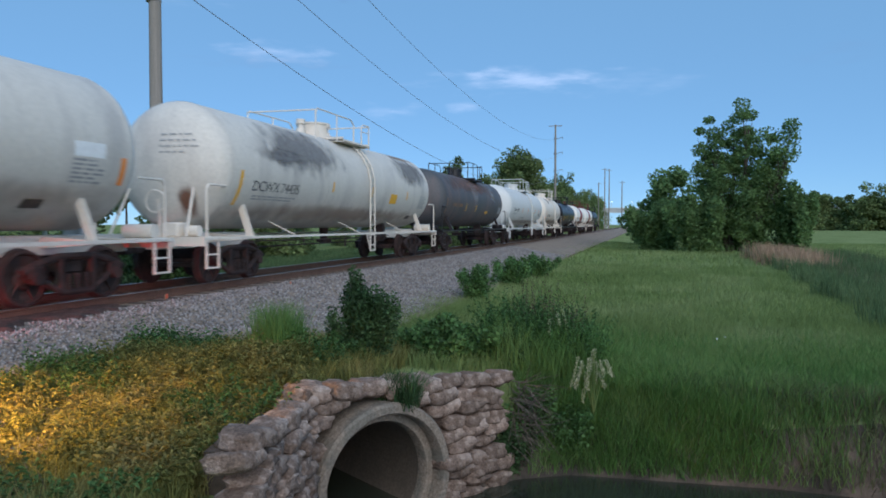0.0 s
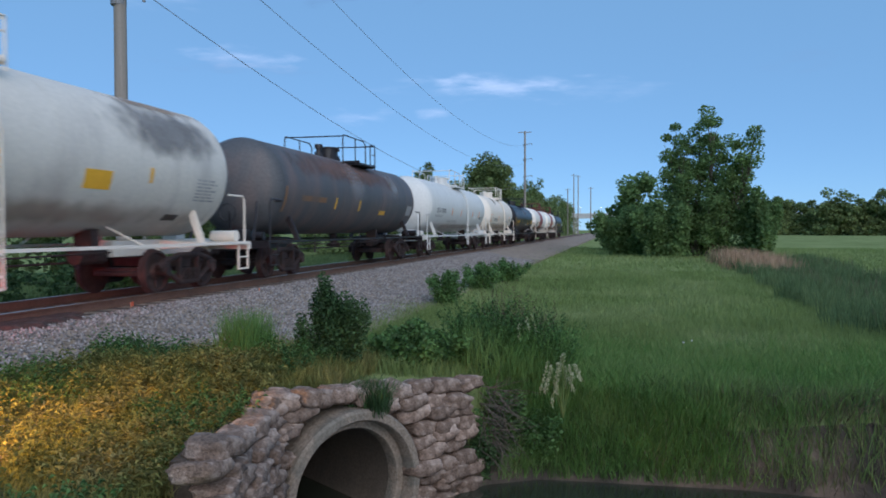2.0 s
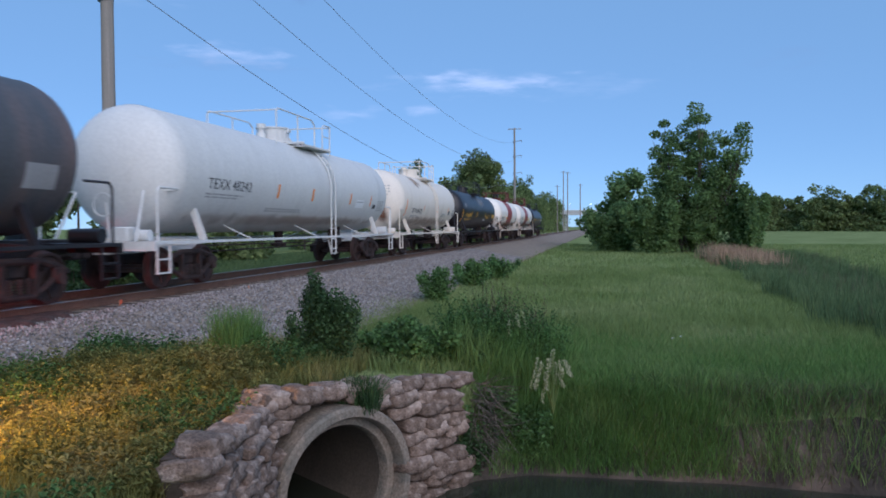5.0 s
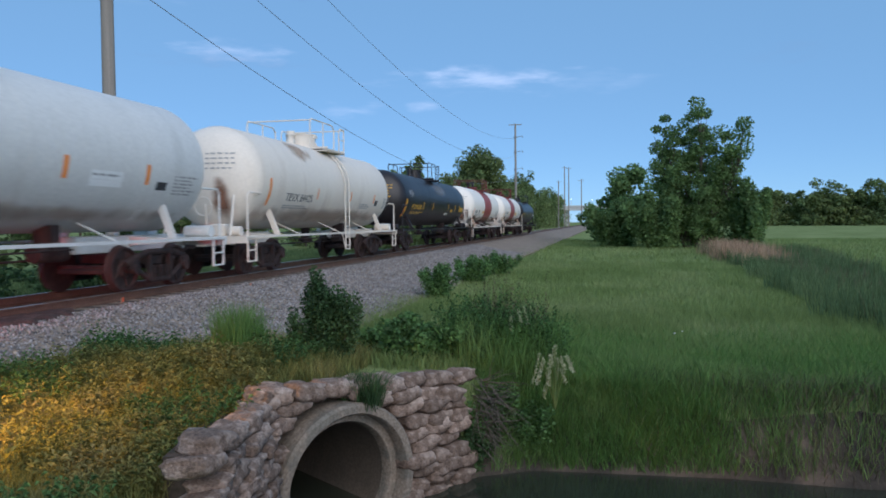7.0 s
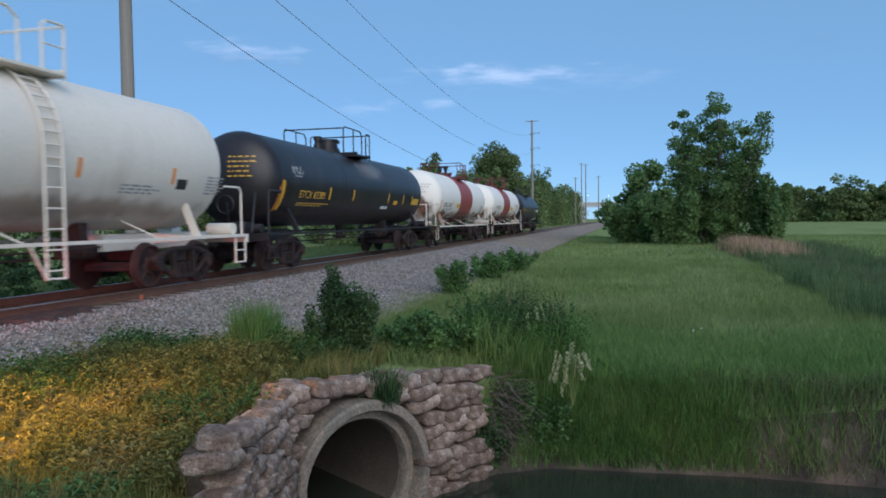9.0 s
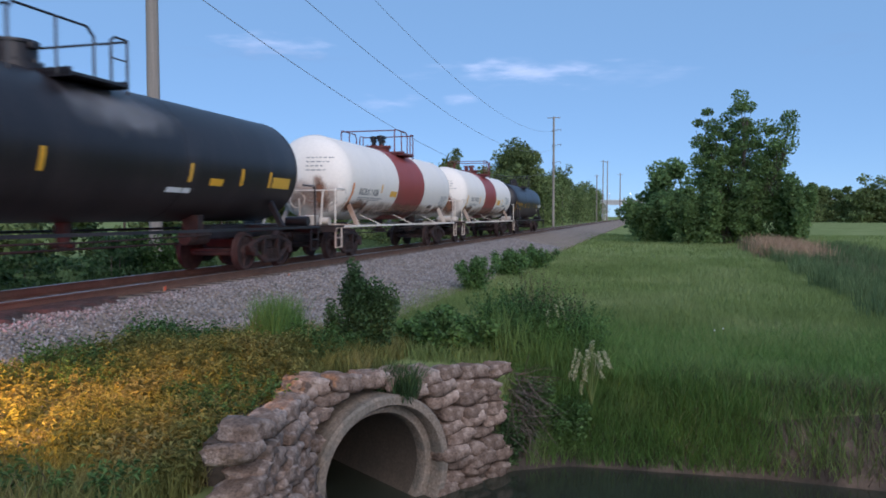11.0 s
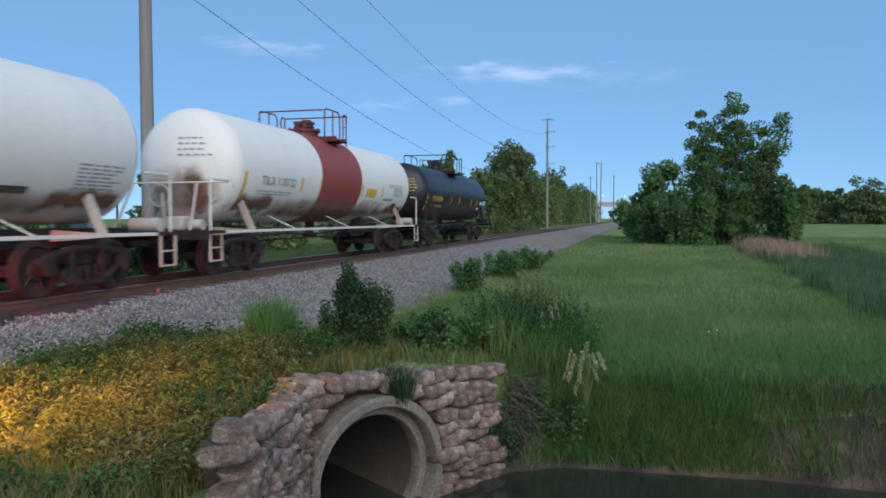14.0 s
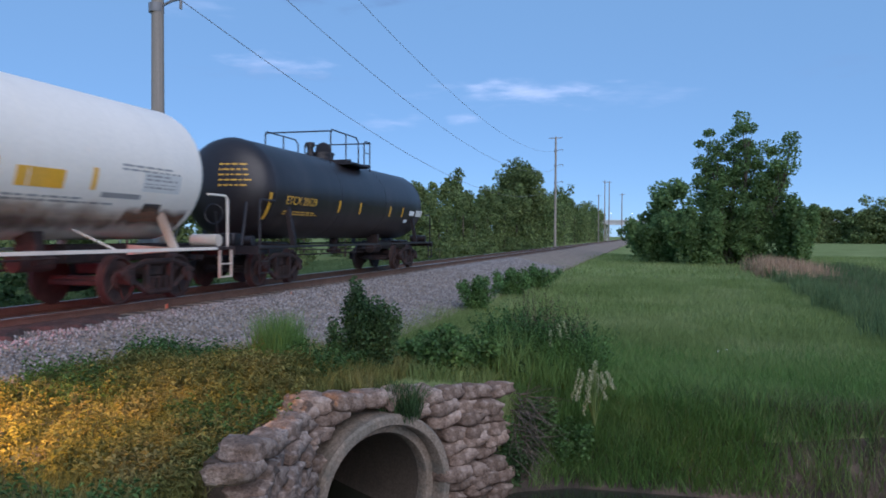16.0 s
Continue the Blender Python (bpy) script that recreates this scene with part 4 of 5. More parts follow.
plate("placard", tk, P_SIGN, r, zc, -6, 6, L(61.3), L(62.2))
print_rows(tk, P_FADE, r, zc, g, 2, L(61.35), L(62.1), 2)
plate("placard", tk, P_INK, r, zc, -6, 1, L(63.3), L(63.65))
part("hazard_diamond", patch(bmesh.new(), r, zc, -38, -26, L(63.05), L(63.3), 0.006), P_SIGN, tk, "white hazard placard")
print_rows(tk, P_FADE, r, zc, g, 6, L(63.9), L(64.8), 6)
print_rows(tk, P_FADE, r, zc, g, -16, L(54.2), L(57.0), 2)

# cream car
car, tk, L, r, zc, g = tank_car(66.4, 81.1, 1.39, P_CREAM, P_CREAM, P_CREAM, "cream tank car with rusty streaks on its end", seed=6, ladder=True, platform=(-1.75, 1.35), dome_y=0.05)
CARS.append((car, 66.4, 81.1))
head_stain(tk, S_RUST, r, zc, -7.35 + 1.7, 0.1, 0.75, -1.25, 0.05)
side_stain(tk, S_BROWN, r, zc, 25, 75, L(70.3), L(72.2), "brown soiling")
side_stain(tk, S_SIDE_LIGHT, r, zc, -65, -30, L(68.0), L(79.4))
plate("reflector", tk, P_OREFL, r, zc, -14, 18, L(68.45), L(68.45) + 0.12)
lettering("TEVX 84425", 0.34, r, zc, -7, L(69.6), P_INK, tk)
print_rows(tk, P_FADE, r, zc, g, -14, L(69.6), L(71.8), 2)
for c in (71.9, 75.0, 77.7):
    plate("reflector", tk, P_OREFL, r, zc, -2, 12, L(c), L(c) + 0.1)
plate("placard", tk, P_INK, r, zc, -6, 3, L(77.9), L(78.25))
print_rows(tk, P_FADE, r, zc, g, 6, L(79.0), L(79.8), 6)
print_rows(tk, P_FADE, r, zc, g, -6, L(76.2), L(77.4), 3)
end_print(tk, P_FADE, r, zc, -7.35 + 1.7, g)

# black car with yellow markings
car, tk, L, r, zc, g = tank_car(81.1, 98.6, 1.31, P_BLACK, P_BLACK, P_BLACK, "black tank car with yellow markings and reflectors", seed=7, platform=(-1.9, 0.75), dome_y=-0.7)
CARS.append((car, 81.1, 98.6))
side_stain(tk, S_PALE, r, zc, 8, 60, L(88.5), L(92.5), "pale dust streaks")
plate("reflector", tk, P_YELLOW, r, zc, -22, 16, L(82.85), L(82.85) + 0.16)
plate("reflector", tk, P_OREFL, r, zc, -24, 10, L(82.72), L(82.72) + 0.09, "faded orange reflector strip")
scribble(tk, P_FADE, r, zc, L(83.5), 22)
lettering("ETCX 62385", 0.32, r, zc, -4, L(84.0), P_YTEXT, tk)
print_rows(tk, P_YTEXT, r, zc, g, -12, L(84.0), L(86.6), 2)
for c in (86.2, 88.3, 92.2, 94.2, 95.5):
    plate("reflector", tk, P_YELLOW, r, zc, -4, 13, L(c), L(c) + 0.11)
plate("placard", tk, P_YELLOW, r, zc, -6, 1, L(93.0), L(93.5))
plate("placard", tk, P_SIGN, r, zc, -15, -10, L(91.6), L(92.4))
plate("placard", tk, P_YTEXT, r, zc, -4, 8, L(95.7), L(96.6))
end_print(tk, P_YTEXT, r, zc, -8.75 + 1.7, g, 5)

# white car with red band and dark valves
car, tk, L, r, zc, g = tank_car(98.6, 114.4, 1.355, P_WHITE, P_TRIM, P_MAROON, "white tank car with a dark red band and valves", seams=(2.2, 1.7), band=(105.3 - 106.5, 108.65 - 106.5), dome="valves", rails=P_CREAM, seed=8, platform=(-0.9, 1.4), valves=P_BLACK)
CARS.append((car, 98.6, 114.4))
head_stain(tk, S_RUST, r, zc, -7.9 + 2.2, 0.15, 0.75, -1.25, 0.15)
side_stain(tk, S_SIDE_RUST, r, zc, -65, -30, L(100.3), L(112.7))
side_stain(tk, S_WEATHER, r, zc, -70, -45, L(101.5), L(112.5))
head_stain(tk, S_HEAD, r, zc, -7.9 + 2.2 - 0.003, -1.2, 1.2, -1.3, 0.0)
side_stain(tk, S_RUST, r, zc, -62, -22, L(100.9), L(102.6), "rusty soiling")
side_stain(tk, S_RUST, r, zc, -62, -25, L(111.0), L(112.6), "rusty soiling")
plate("reflector", tk, P_OREFL, r, zc, -22, 10, L(100.85), L(100.85) + 0.13)
lettering("RCRX 1428", 0.32, r, zc, -5, L(101.5), P_INK, tk)
print_rows(tk, P_FADE, r, zc, g, -10, L(101.5), L(104.0), 2)
plate("reflector", tk, P_YELLOW, r, zc, 0, 12, L(103.5), L(103.5) + 0.1)
plate("placard", tk, P_YELLOW, r, zc, -5, 4, L(104.5), L(105.2))
plate("placard", tk, P_INK, r, zc, -22, -16, L(109.9), L(110.5))
print_rows(tk, P_FADE, r, zc, g, 2, L(111.4), L(112.6), 7)
end_print(tk, P_FADE, r, zc, -7.9 + 2.2, g)

# second white car with red band
car, tk, L, r, zc, g = tank_car(114.4, 131.0, 1.355, P_WHITE, P_TRIM, P_MAROON, "white tank car with dark red band and rusty dome", seams=(2.2, 1.7), band=(121.0 - 122.7, 124.2 - 122.7), dome="valves", rails=P_CREAM, seed=9, platform=(-0.9, 0.8))
CARS.append((car, 114.4, 131.0))
head_stain(tk, S_RUST, r, zc, -8.3 + 2.2, 0.05, 0.8, -1.25, 0.05)
side_stain(tk, S_SIDE_RUST, r, zc, -65, -28, L(116.2), L(129.2))
side_stain(tk, S_WEATHER, r, zc, -70, -42, L(117), L(129.2))
head_stain(tk, S_HEAD, r, zc, -8.3 + 2.2 - 0.003, -1.2, 1.2, -1.3, 0.0)
side_stain(tk, S_RUST, r, zc, -62, -20, L(116.7), L(118.4), "rusty soiling")
side_stain(tk, S_RUST, r, zc, -62, -25, L(127.4), L(129.2), "rusty soiling")
plate("reflector", tk, P_YELLOW, r, zc, -20, 12, L(116.65), L(116.65) + 0.13)
lettering("TILX 110132", 0.31, r, zc, 0, L(117.5), P_INK, tk)
print_rows(tk, P_FADE, r, zc, g, -8, L(117.4), L(119.6), 2)
for c in (119.7, 120.9, 124.3, 126.3):
    plate("reflector", tk, P_YELLOW, r, zc, -4, 12, L(c), L(c) + 0.11)
plate("placard", tk, P_YELLOW, r, zc, -5, 8, L(124.75), L(125.7))
print_rows(tk, P_FADE, r, zc, g, 16, L(127.0), L(128.7), 2)
plate("placard", tk, P_PALE, r, zc, -2, 13, L(127.6), L(128.7))
print_rows(tk, P_FADE, r, zc, g, 10, L(127.65), L(128.6), 4)
plate("placard", tk, P_FADE, r, zc, -9, -5, L(126.6), L(127.6))
plate("placard", tk, P_INK, r, zc, -20, -12, L(127.8), L(128.3))
print_rows(tk, P_FADE, r, zc, g, -12, L(124.6), L(127.0), 2)
end_print(tk, P_FADE, r, zc, -8.3 + 2.2, g)

# last car, black
car, tk, L, r, zc, g = tank_car(131.0, 146.7, 1.285, P_BLACK, P_BLACK, P_BLACK, "black tank car with yellow lettering at the train's tail", dome="cap", seed=10, platform=(-2.4, 0.85), style="tall")
CARS.append((car, 131.0, 146.7))
plate("reflector", tk, P_YELLOW, r, zc, -20, 12, L(132.4), L(132.4) + 0.13)
lettering("ETCX 20129", 0.31, r, zc, 1, L(133.3), P_YTEXT, tk)
print_rows(tk, P_YTEXT, r, zc, g, -9, L(133.3), L(135.6), 2)
for c in (136.7, 138.4, 141.3, 142.7):
    plate("reflector", tk, P_YELLOW, r, zc, -4, 12, L(c), L(c) + 0.11)
plate("placard", tk, P_SIGN, r, zc, 0, 8, L(143.6), L(144.2))
plate("placard", tk, P_PALE, r, zc, -1, 10, L(144.4), L(145.2))
plate("placard", tk, P_SIGN, r, zc, -14, -8, L(143.2), L(143.6))
end_print(tk, P_YTEXT, r, zc, -7.85 + 1.7, g, 5)


# ---- culvert ----
MOUTH = Vector((-2.89, 7.92, -1.65))
AXIS = Vector((-0.82, 0.57, 0)).normalized()
pipe = empty("culvert_pipe", Matrix.Translation(MOUTH) @ Vector((0, 1, 0)).rotation_difference(AXIS).to_matrix().to_4x4())
tagged(pipe, "weathered concrete culvert pipe with a stepped bell end", "culvert pipe")
bm = lathe(bmesh.new(), [(7.0, 0.93), (0.0, 0.93), (-0.10, 0.93), (-0.13, 0.90), (-0.13, 0.82), (-0.10, 0.80), (0.05, 0.79), (0.05, 0.70), (0.09, 0.68), (0.2, 0.68)], (0, 0, 0), 56, False)
part("barrel", bm, M_PIPE, pipe)
# the bore's dark colour stands in for shade inside the pipe
part("bore", lathe(bmesh.new(), [(0.2, 0.68), (7.0, 0.68)], (0, 0, 0), 56, False), M_BORE, pipe, "bore with the deep shade inside put into its colour")
# added disc shuts the far end so that the inside stays dark
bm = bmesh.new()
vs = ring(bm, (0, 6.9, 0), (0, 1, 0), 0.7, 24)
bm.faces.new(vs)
part("added_end_blocker", bm, M_MUD, pipe)
WALL = [Vector((-3.16, 5.2)), Vector((-3.62, 7.25)), Vector((-2.04, 9.59))]
TOPS = [-0.30, -0.40, -0.62]


def bag_mesh(seed):
    rg = random.Random(seed)
    bm = bmesh.new()
    bmesh.ops.create_uvsphere(bm, u_segments=20, v_segments=12, radius=1)
    for v in bm.verts:
        p = v.co
        for i, e in enumerate((0.36, 0.45, 0.62)):
            p[i] = math.copysign(abs(p[i]) ** e, p[i])
        n = noise.noise(p * 1.6 + Vector((seed * 3.1, 0, 0)))
        m = noise.noise(p * 4.0 + Vector((0, seed * 2.3, 0)))
        q = noise.noise(p * 9.0 + Vector((seed, seed * 1.7, 0)))
        v.co = Vector((p.x * 0.225, p.y * 0.18, p.z * 0.1 * (1 - 0.22 * p.x * p.x) - 0.03 * p.x * p.x * (seed % 3 - 1))) * (1 + 0.2 * n + 0.14 * m + 0.05 * q)
    me = bpy.data.meshes.new("bag")
    bm.to_mesh(me)
    bm.free()
    me.materials.append(M_BAG)
    me.polygons.foreach_set("use_smooth", [True] * len(me.polygons))
    return me


BAGS = [bag_mesh(k) for k in range(6)]
wall = empty("retaining_wall")
tagged(wall, "retaining wall of stacked hardened concrete bags", "retaining wall", kind="structure")
rg = random.Random(5)
for seg in (0, 1):
    a, b = WALL[seg], WALL[seg + 1]
    d = (b - a).normalized()
    out = Vector((d.y, -d.x))
    length = (b - a).length
    yaw = math.degrees(math.atan2(d.y, d.x))
    # solid core behind the bags
    bm = bmesh.new()
    q = [a + d * 0.3 - out * 0.1, b - out * 0.1, b - out * 0.35, a + d * 0.3 - out * 0.35]
    lo = [bm.verts.new((p.x, p.y, -2.6)) for p in q]
    hi = [bm.verts.new((p.x, p.y, z)) for p, z in zip(q, (TOPS[seg] - 0.3, TOPS[seg + 1] - 0.2, TOPS[seg + 1] - 0.2, TOPS[seg] - 0.3))]
    bridge(bm, lo, hi)
    bm.faces.new(hi)
    bmesh.ops.recalc_face_normals(bm, faces=bm.faces)
    if seg == 0:
        part("wall_core", bm, M_MUD, wall, smooth=False)
    else:
        bm.free()
    row = 0
    while True:
        f_top = -row * 0.155
        s = -0.1 if row % 2 else 0.12
        any_bag = False
        while s < length + 0.1:
            f = s / length
            top = TOPS[seg] + (TOPS[seg + 1] - TOPS[seg]) * f
            if seg == 0:
                top -= 0.15 * math.sin(math.pi * min(max(f, 0), 1) ** 1.3)
            z = top - 0.11 + f_top + rg.uniform(-0.02, 0.02)
            p = a + d * s + out * (0.05 + rg.uniform(-0.03, 0.05) + row * 0.012)
            v = Vector((p.x, p.y, z)) - MOUTH
            off = v - AXIS * v.dot(AXIS)
            if z > -2.35:
                any_bag = True
                if off.length > 0.98:
                    o = new("bag", BAGS[rg.randrange(6)])
                    o.parent = wall
                    k = rg.uniform(0.92, 1.15) * (0.85 if seg == 0 else 1.0)
                    o.matrix_basis = pose(p.x, p.y, z, rg.uniform(-10, 10), rg.uniform(-8, 8), yaw + rg.uniform(-14, 14)) @ Matrix.Diagonal((k, k * rg.uniform(0.95, 1.2), k, 1))
            s += rg.uniform(0.33, 0.43)
        row += 1
        if not any_bag or row > 16:
            break

# ---- poles, wires ----
def wire_pole(x, y, z0, height, r0, r1, arms, label):
    root = empty("utility_pole", pose(x, y, z0))
    part("shaft", rod(bmesh.new(), (0, 0, -0.5), (0, 0, height), r0, r1, 18), M_WOOD, root)
    for z, length, kind in arms:
        bm = bmesh.new()
        if kind == "cross":
            box(bm, -length, length, -0.06, 0.06, z - 0.07, z + 0.07, 0.01)
            part("crossarm", bm, M_WOOD, root)
        else:
            bar(bm, [(0, 0, z - 0.25), (length * 0.6, 0, z - 0.05), (length, 0, z)], 0.045)
            rod(bm, (length, 0, z), (length, 0, z - 0.35), 0.05, seg=8)
            rod(bm, (-0.05, 0, z - 0.4), (-0.05, 0, z - 0.1), r0 * 1.08, seg=12)
            part("bracket", bm, M_WIRE, root)
    return tagged(root, label, "utility pole", "poles along the track")


wire_pole(-16.0, 21.75, -0.9, 19.5, 0.235, 0.17, [(10.1, 0.9, "arm"), (13.6, 0.9, "arm"), (16.9, 0.9, "arm")], "tall weathered grey wooden utility pole beside the track")
wire_pole(-16.0, 136.0, -0.9, 20.3, 0.24, 0.16, [(20.1, 1.2, "cross"), (12.2, 1.3, "arm"), (15.3, 1.3, "arm"), (18.0, 1.3, "arm")], "distant wooden utility pole with crossarm and brackets")
for z0, z1, sag, x in ((9.2, 11.0, 4.3, -15.1), (12.4, 14.0, 4.0, -15.1), (15.8, 17.0, 4.0, -15.1)):
    bm = bmesh.new()
    pts = [(x, 21.4 + 114.6 * u, z0 + (z1 - z0) * u - 4 * sag * u * (1 - u)) for u in [k / 40 for k in range(41)]]
    pts = [(x, 21.4 - 60, z0 + 1.5), (x, 21.4 - 30, z0 - 1.5)] + pts
    tube(bm, pts, 0.014, 6)
    tagged(link("overhead_wire", bm, M_WIRE), "thin dark overhead wire strung between poles", "wire", "wires along the track")
for x, y, h in ((-17.9, 340, 27.3), (-16.1, 342, 27.0), (-10.4, 340, 21.4), (-20.7, 342, 21.0)):
    wire_pole(x, y, -0.8, h, 0.3, 0.2, [(h - 0.6, 1.3, "cross")], "faint tall pole on the horizon")

# ---- trees and woods ----
tree("cottonwood_tree", 7.4, 67.0, -0.95, 11.9, 5.2, 0.26, 96, 40000, 0.23, "large cottonwood tree with airy dark green crown", low=0.04, seed=4,
     leaders=((1.9, 0, 1.03, 0.52, 0.24), (-5.0, 0.5, 0.92, 0.52, 0.2), (4.9, -0.3, 0.89, 0.5, 0.2), (-1.0, 1.6, 0.96, 0.45, 0.16), (6.4, 0.6, 0.66, 0.48, 0.13), (-2.6, -0.5, 0.8, 0.46, 0.12)))
bush("willow_shrub", 4.6, 66.0, -0.95, 3.0, 2.5, 5.4, 14000, 0.28, "tall rounded willow shrub beside the cottonwood", M_LEAF, 13, 5, "shrubs by the field", "shrub")
bush("willow_shrub", 1.2, 70.0, -0.95, 3.2, 2.6, 4.4, 14000, 0.28, "dense low willow shrub at the field edge", M_LEAF, 13, 6, "shrubs by the field", "shrub")
bush("willow_shrub", 11.6, 66.0, -0.95, 2.3, 2.2, 5.8, 12000, 0.28, "tall rounded willow shrub beside the cottonwood", M_LEAF, 11, 7, "shrubs by the field", "shrub")
bush("willow_shrub", 0.2, 88.0, -0.95, 3.0, 2.6, 4.0, 4000, 0.4, "dense low willow shrub at the field edge", M_LEAF, 11, 8, "shrubs by the field", "shrub")
tree("poplar_tree", 2.1, 82.0, -0.95, 7.6, 3.6, 0.2, 20, 7000, 0.4, "young tree standing behind the shrubs", low=0.2, seed=9, group="trees by the field")


def wood(name, spots, leaf, n, label, seed, material=None):
    """A far belt of trees as one mass of leaf clumps on stems."""
    rg = random.Random(seed)
    root = empty(name)
    bm = bmesh.new()
    pos = []
    for x, y, h, w in spots:
        gz = float(ground_z(x, y))
        rod(bm, (x, y, gz - 0.3), (x, y, gz + h * 0.6), 0.016 * h, 0.006 * h, 6)
        k = max(5, int(h))
        for i in range(k):
            f = (i + 0.6) / k
            rr = w * (1.0 - 0.65 * f) * rg.uniform(0.55, 1.0)
            c = (x + rg.uniform(-0.5, 0.5) * w, y + rg.uniform(-0.5, 0.5) * w, gz + f * h * 0.93)
            pos.append(blob_points(n // k, c, (rr, rr, h * 0.11), 0.5))
    part("trunks", bm, M_BARK, root)
    v, f = leaves_arrays(np.concatenate(pos), leaf)
    crown = arrays_mesh("crowns", v, f, material or M_LEAF_FAR)
    crown.parent = root
    return tagged(root, label, "trees", kind="stuff")


rg = random.Random(3)
wood("track_side_wood", [(rg.uniform(-34, -23), y + rg.uniform(-2, 2), rg.uniform(8.0, 10.2) - (3.2 if y < 88 else 0), rg.uniform(2.0, 3.2)) for y in np.arange(16, 146, 2.2)], 0.36, 1700, "thicket of green trees along the far side of the track", 1)
wood("track_side_wood", [(rg.uniform(-38, -22), y + rg.uniform(-3, 3), rg.uniform(11.5, 14.5) + (3.5 if y > 210 else 0), rg.uniform(3, 4.5) + (1.2 if y > 210 else 0)) for y in range(120, 450, 5)], 0.6, 1500, "thicket of green trees along the far side of the track", 2)
tree("roadside_tree", -24.0, 146.0, -0.9, 16.2, 6.5, 0.3, 50, 22000, 0.5, "tall full tree rising over the far thicket", M_LEAF_FAR, low=0.15, seed=12, group="trees along the track")
wood("track_side_scrub", [(rg.uniform(-21, -14.6), y + rg.uniform(-1, 1), rg.uniform(0.9, 2.4), rg.uniform(0.9, 1.6)) for y in np.arange(52, 120, 1.4)], 0.2, 700, "low green scrub behind the track", 3)
wood("track_side_scrub", [(rg.uniform(-19, -15), y + rg.uniform(-1, 1), rg.uniform(0.9, 1.9), rg.uniform(0.8, 1.4)) for y in np.arange(8, 22, 0.6)], 0.14, 700, "low green scrub behind the track", 8, M_DARK_LEAF)
bush("trackside_bush", -14.5, 20.6, -0.9, 1.2, 1.0, 1.9, 5000, 0.12, "green bush hiding the foot of the pole", seed=33)
wood("far_wood", [(rg.uniform(38, 50) + k * 3.2, 288 - k * 0.9 + rg.uniform(-9, 9), rg.uniform(11.0, 16.5), rg.uniform(5.5, 8)) for k in range(84)], 0.9, 1900, "dark belt of trees beyond the field", 4)
wood("far_wood", [(48 + k * 3.5, 322 - k * 0.9 + rg.uniform(-4, 4), rg.uniform(10.5, 13.0), rg.uniform(6, 8)) for k in range(80)], 1.1, 1100, "dark belt of trees beyond the field", 6)
wood("far_wood", [(7 + k * 7, 420 + rg.uniform(-8, 8), rg.uniform(7, 12), rg.uniform(5, 8)) for k in range(19)], 1.1, 1400, "dark belt of trees beyond the field", 5)

# ---- overpass on the horizon ----
over = tagged(empty("overpass"), "pale concrete highway overpass far beyond the field", "overpass")
bm = bmesh.new()
box(bm, -160, 420, 470, 482, 8.6, 10.6)
part("deck", bm, M_CONC, over, smooth=False)
bm = bmesh.new()
box(bm, -160, 420, 469.6, 470, 10.6, 11.6)
part("parapet", bm, M_CONC, over, smooth=False)
for x in range(-150, 420, 14):
    bm = bmesh.new()
    box(bm, x - 1.2, x + 1.2, 473, 479, -1.5, 8.6)
    part("pier", bm, M_CONC, over, smooth=False)


def road_lamp(x, top):
    """A lamp standard on the overpass with a lit head."""
    root = tagged(empty("street_lamp", pose(x, 471, 10.6)), "distant lit street lamp standing on the overpass", "street lamp", "lamps on the overpass")
    part("post", rod(bmesh.new(), (0, 0, 0), (0, 0, top - 10.6), 0.14, 0.09, 8), M_CONC, root)
    part("arm", rod(bmesh.new(), (0, 0, top - 10.7), (0, -1.6, top - 10.5), 0.07, seg=6), M_CONC, root)
    part("lamp_head", box(bmesh.new(), -0.25, 0.25, -2.1, -1.5, top - 10.72, top - 10.5, 0.05), M_LIT, root, "glowing white lamp head")


for x, top in ((-20.7, 15.5), (-8.0, 15.2)):
    road_lamp(x, top)


# ---- plants near the culvert ----
def scatter(n, x0, x1, y0, y1, keep=None):
    x, y = RNG.uniform(x0, x1, n), RNG.uniform(y0, y1, n)
    z = ground_z(x, y)
    lu, lv = (x + 2.88) * 0.57 + (y - 7.99) * 0.82, -(x + 2.88) * 0.82 + (y - 7.99) * 0.57
    lid = (np.abs(lu) < 1.72) & (lv > 0.32) & (lv < 5.15)
    z = np.where(lid, ground_z(x, y, False) + 0.03, z)
    ok = (z > WATER_Z + 0.02) & ((pond_depth(x, y) < -0.05) | (y > 9.5) & (x > -1.5) | lid)
    if keep is not None:
        ok &= keep(x, y)
    return np.stack([x, y, z - 0.02], 1)[ok]


def verge(y):
    """Where the ballast ends and the grass begins."""
    return np.interp(y, (0, 7.5, 10.5, 24, 40, 100), (-8.2, -7.3, -6.3, -5.9, -6.3, -7.0)) + 0.22 * np.sin(y * 1.1 + 0.6) + 0.16 * np.sin(y * 3.3) * np.sin(y * 0.7) + 0.1 * np.sin(y * 7.1)


def field_side(x, y):
    return (x > verge(y)) & (x < 0.62 * y + 3)


g1 = blades("field_grass", scatter(150000, -6.8, 14, 9.6, 20, field_side), 0.30, 0.006, 1.0, M_GRASS)
tagged(g1, "long green meadow grass covering the field", "grass", kind="stuff")
g2 = blades("field_grass", scatter(130000, -6.5, 28, 20, 42, field_side), 0.27, 0.011, 1.0, M_GRASS)
tagged(g2, "long green meadow grass covering the field", "grass", kind="stuff")
g3 = blades("field_grass", scatter(70000, -6.5, 60, 42, 95, field_side), 0.27, 0.022, 1.0, M_GRASS)
tagged(g3, "long green meadow grass covering the field", "grass", kind="stuff")
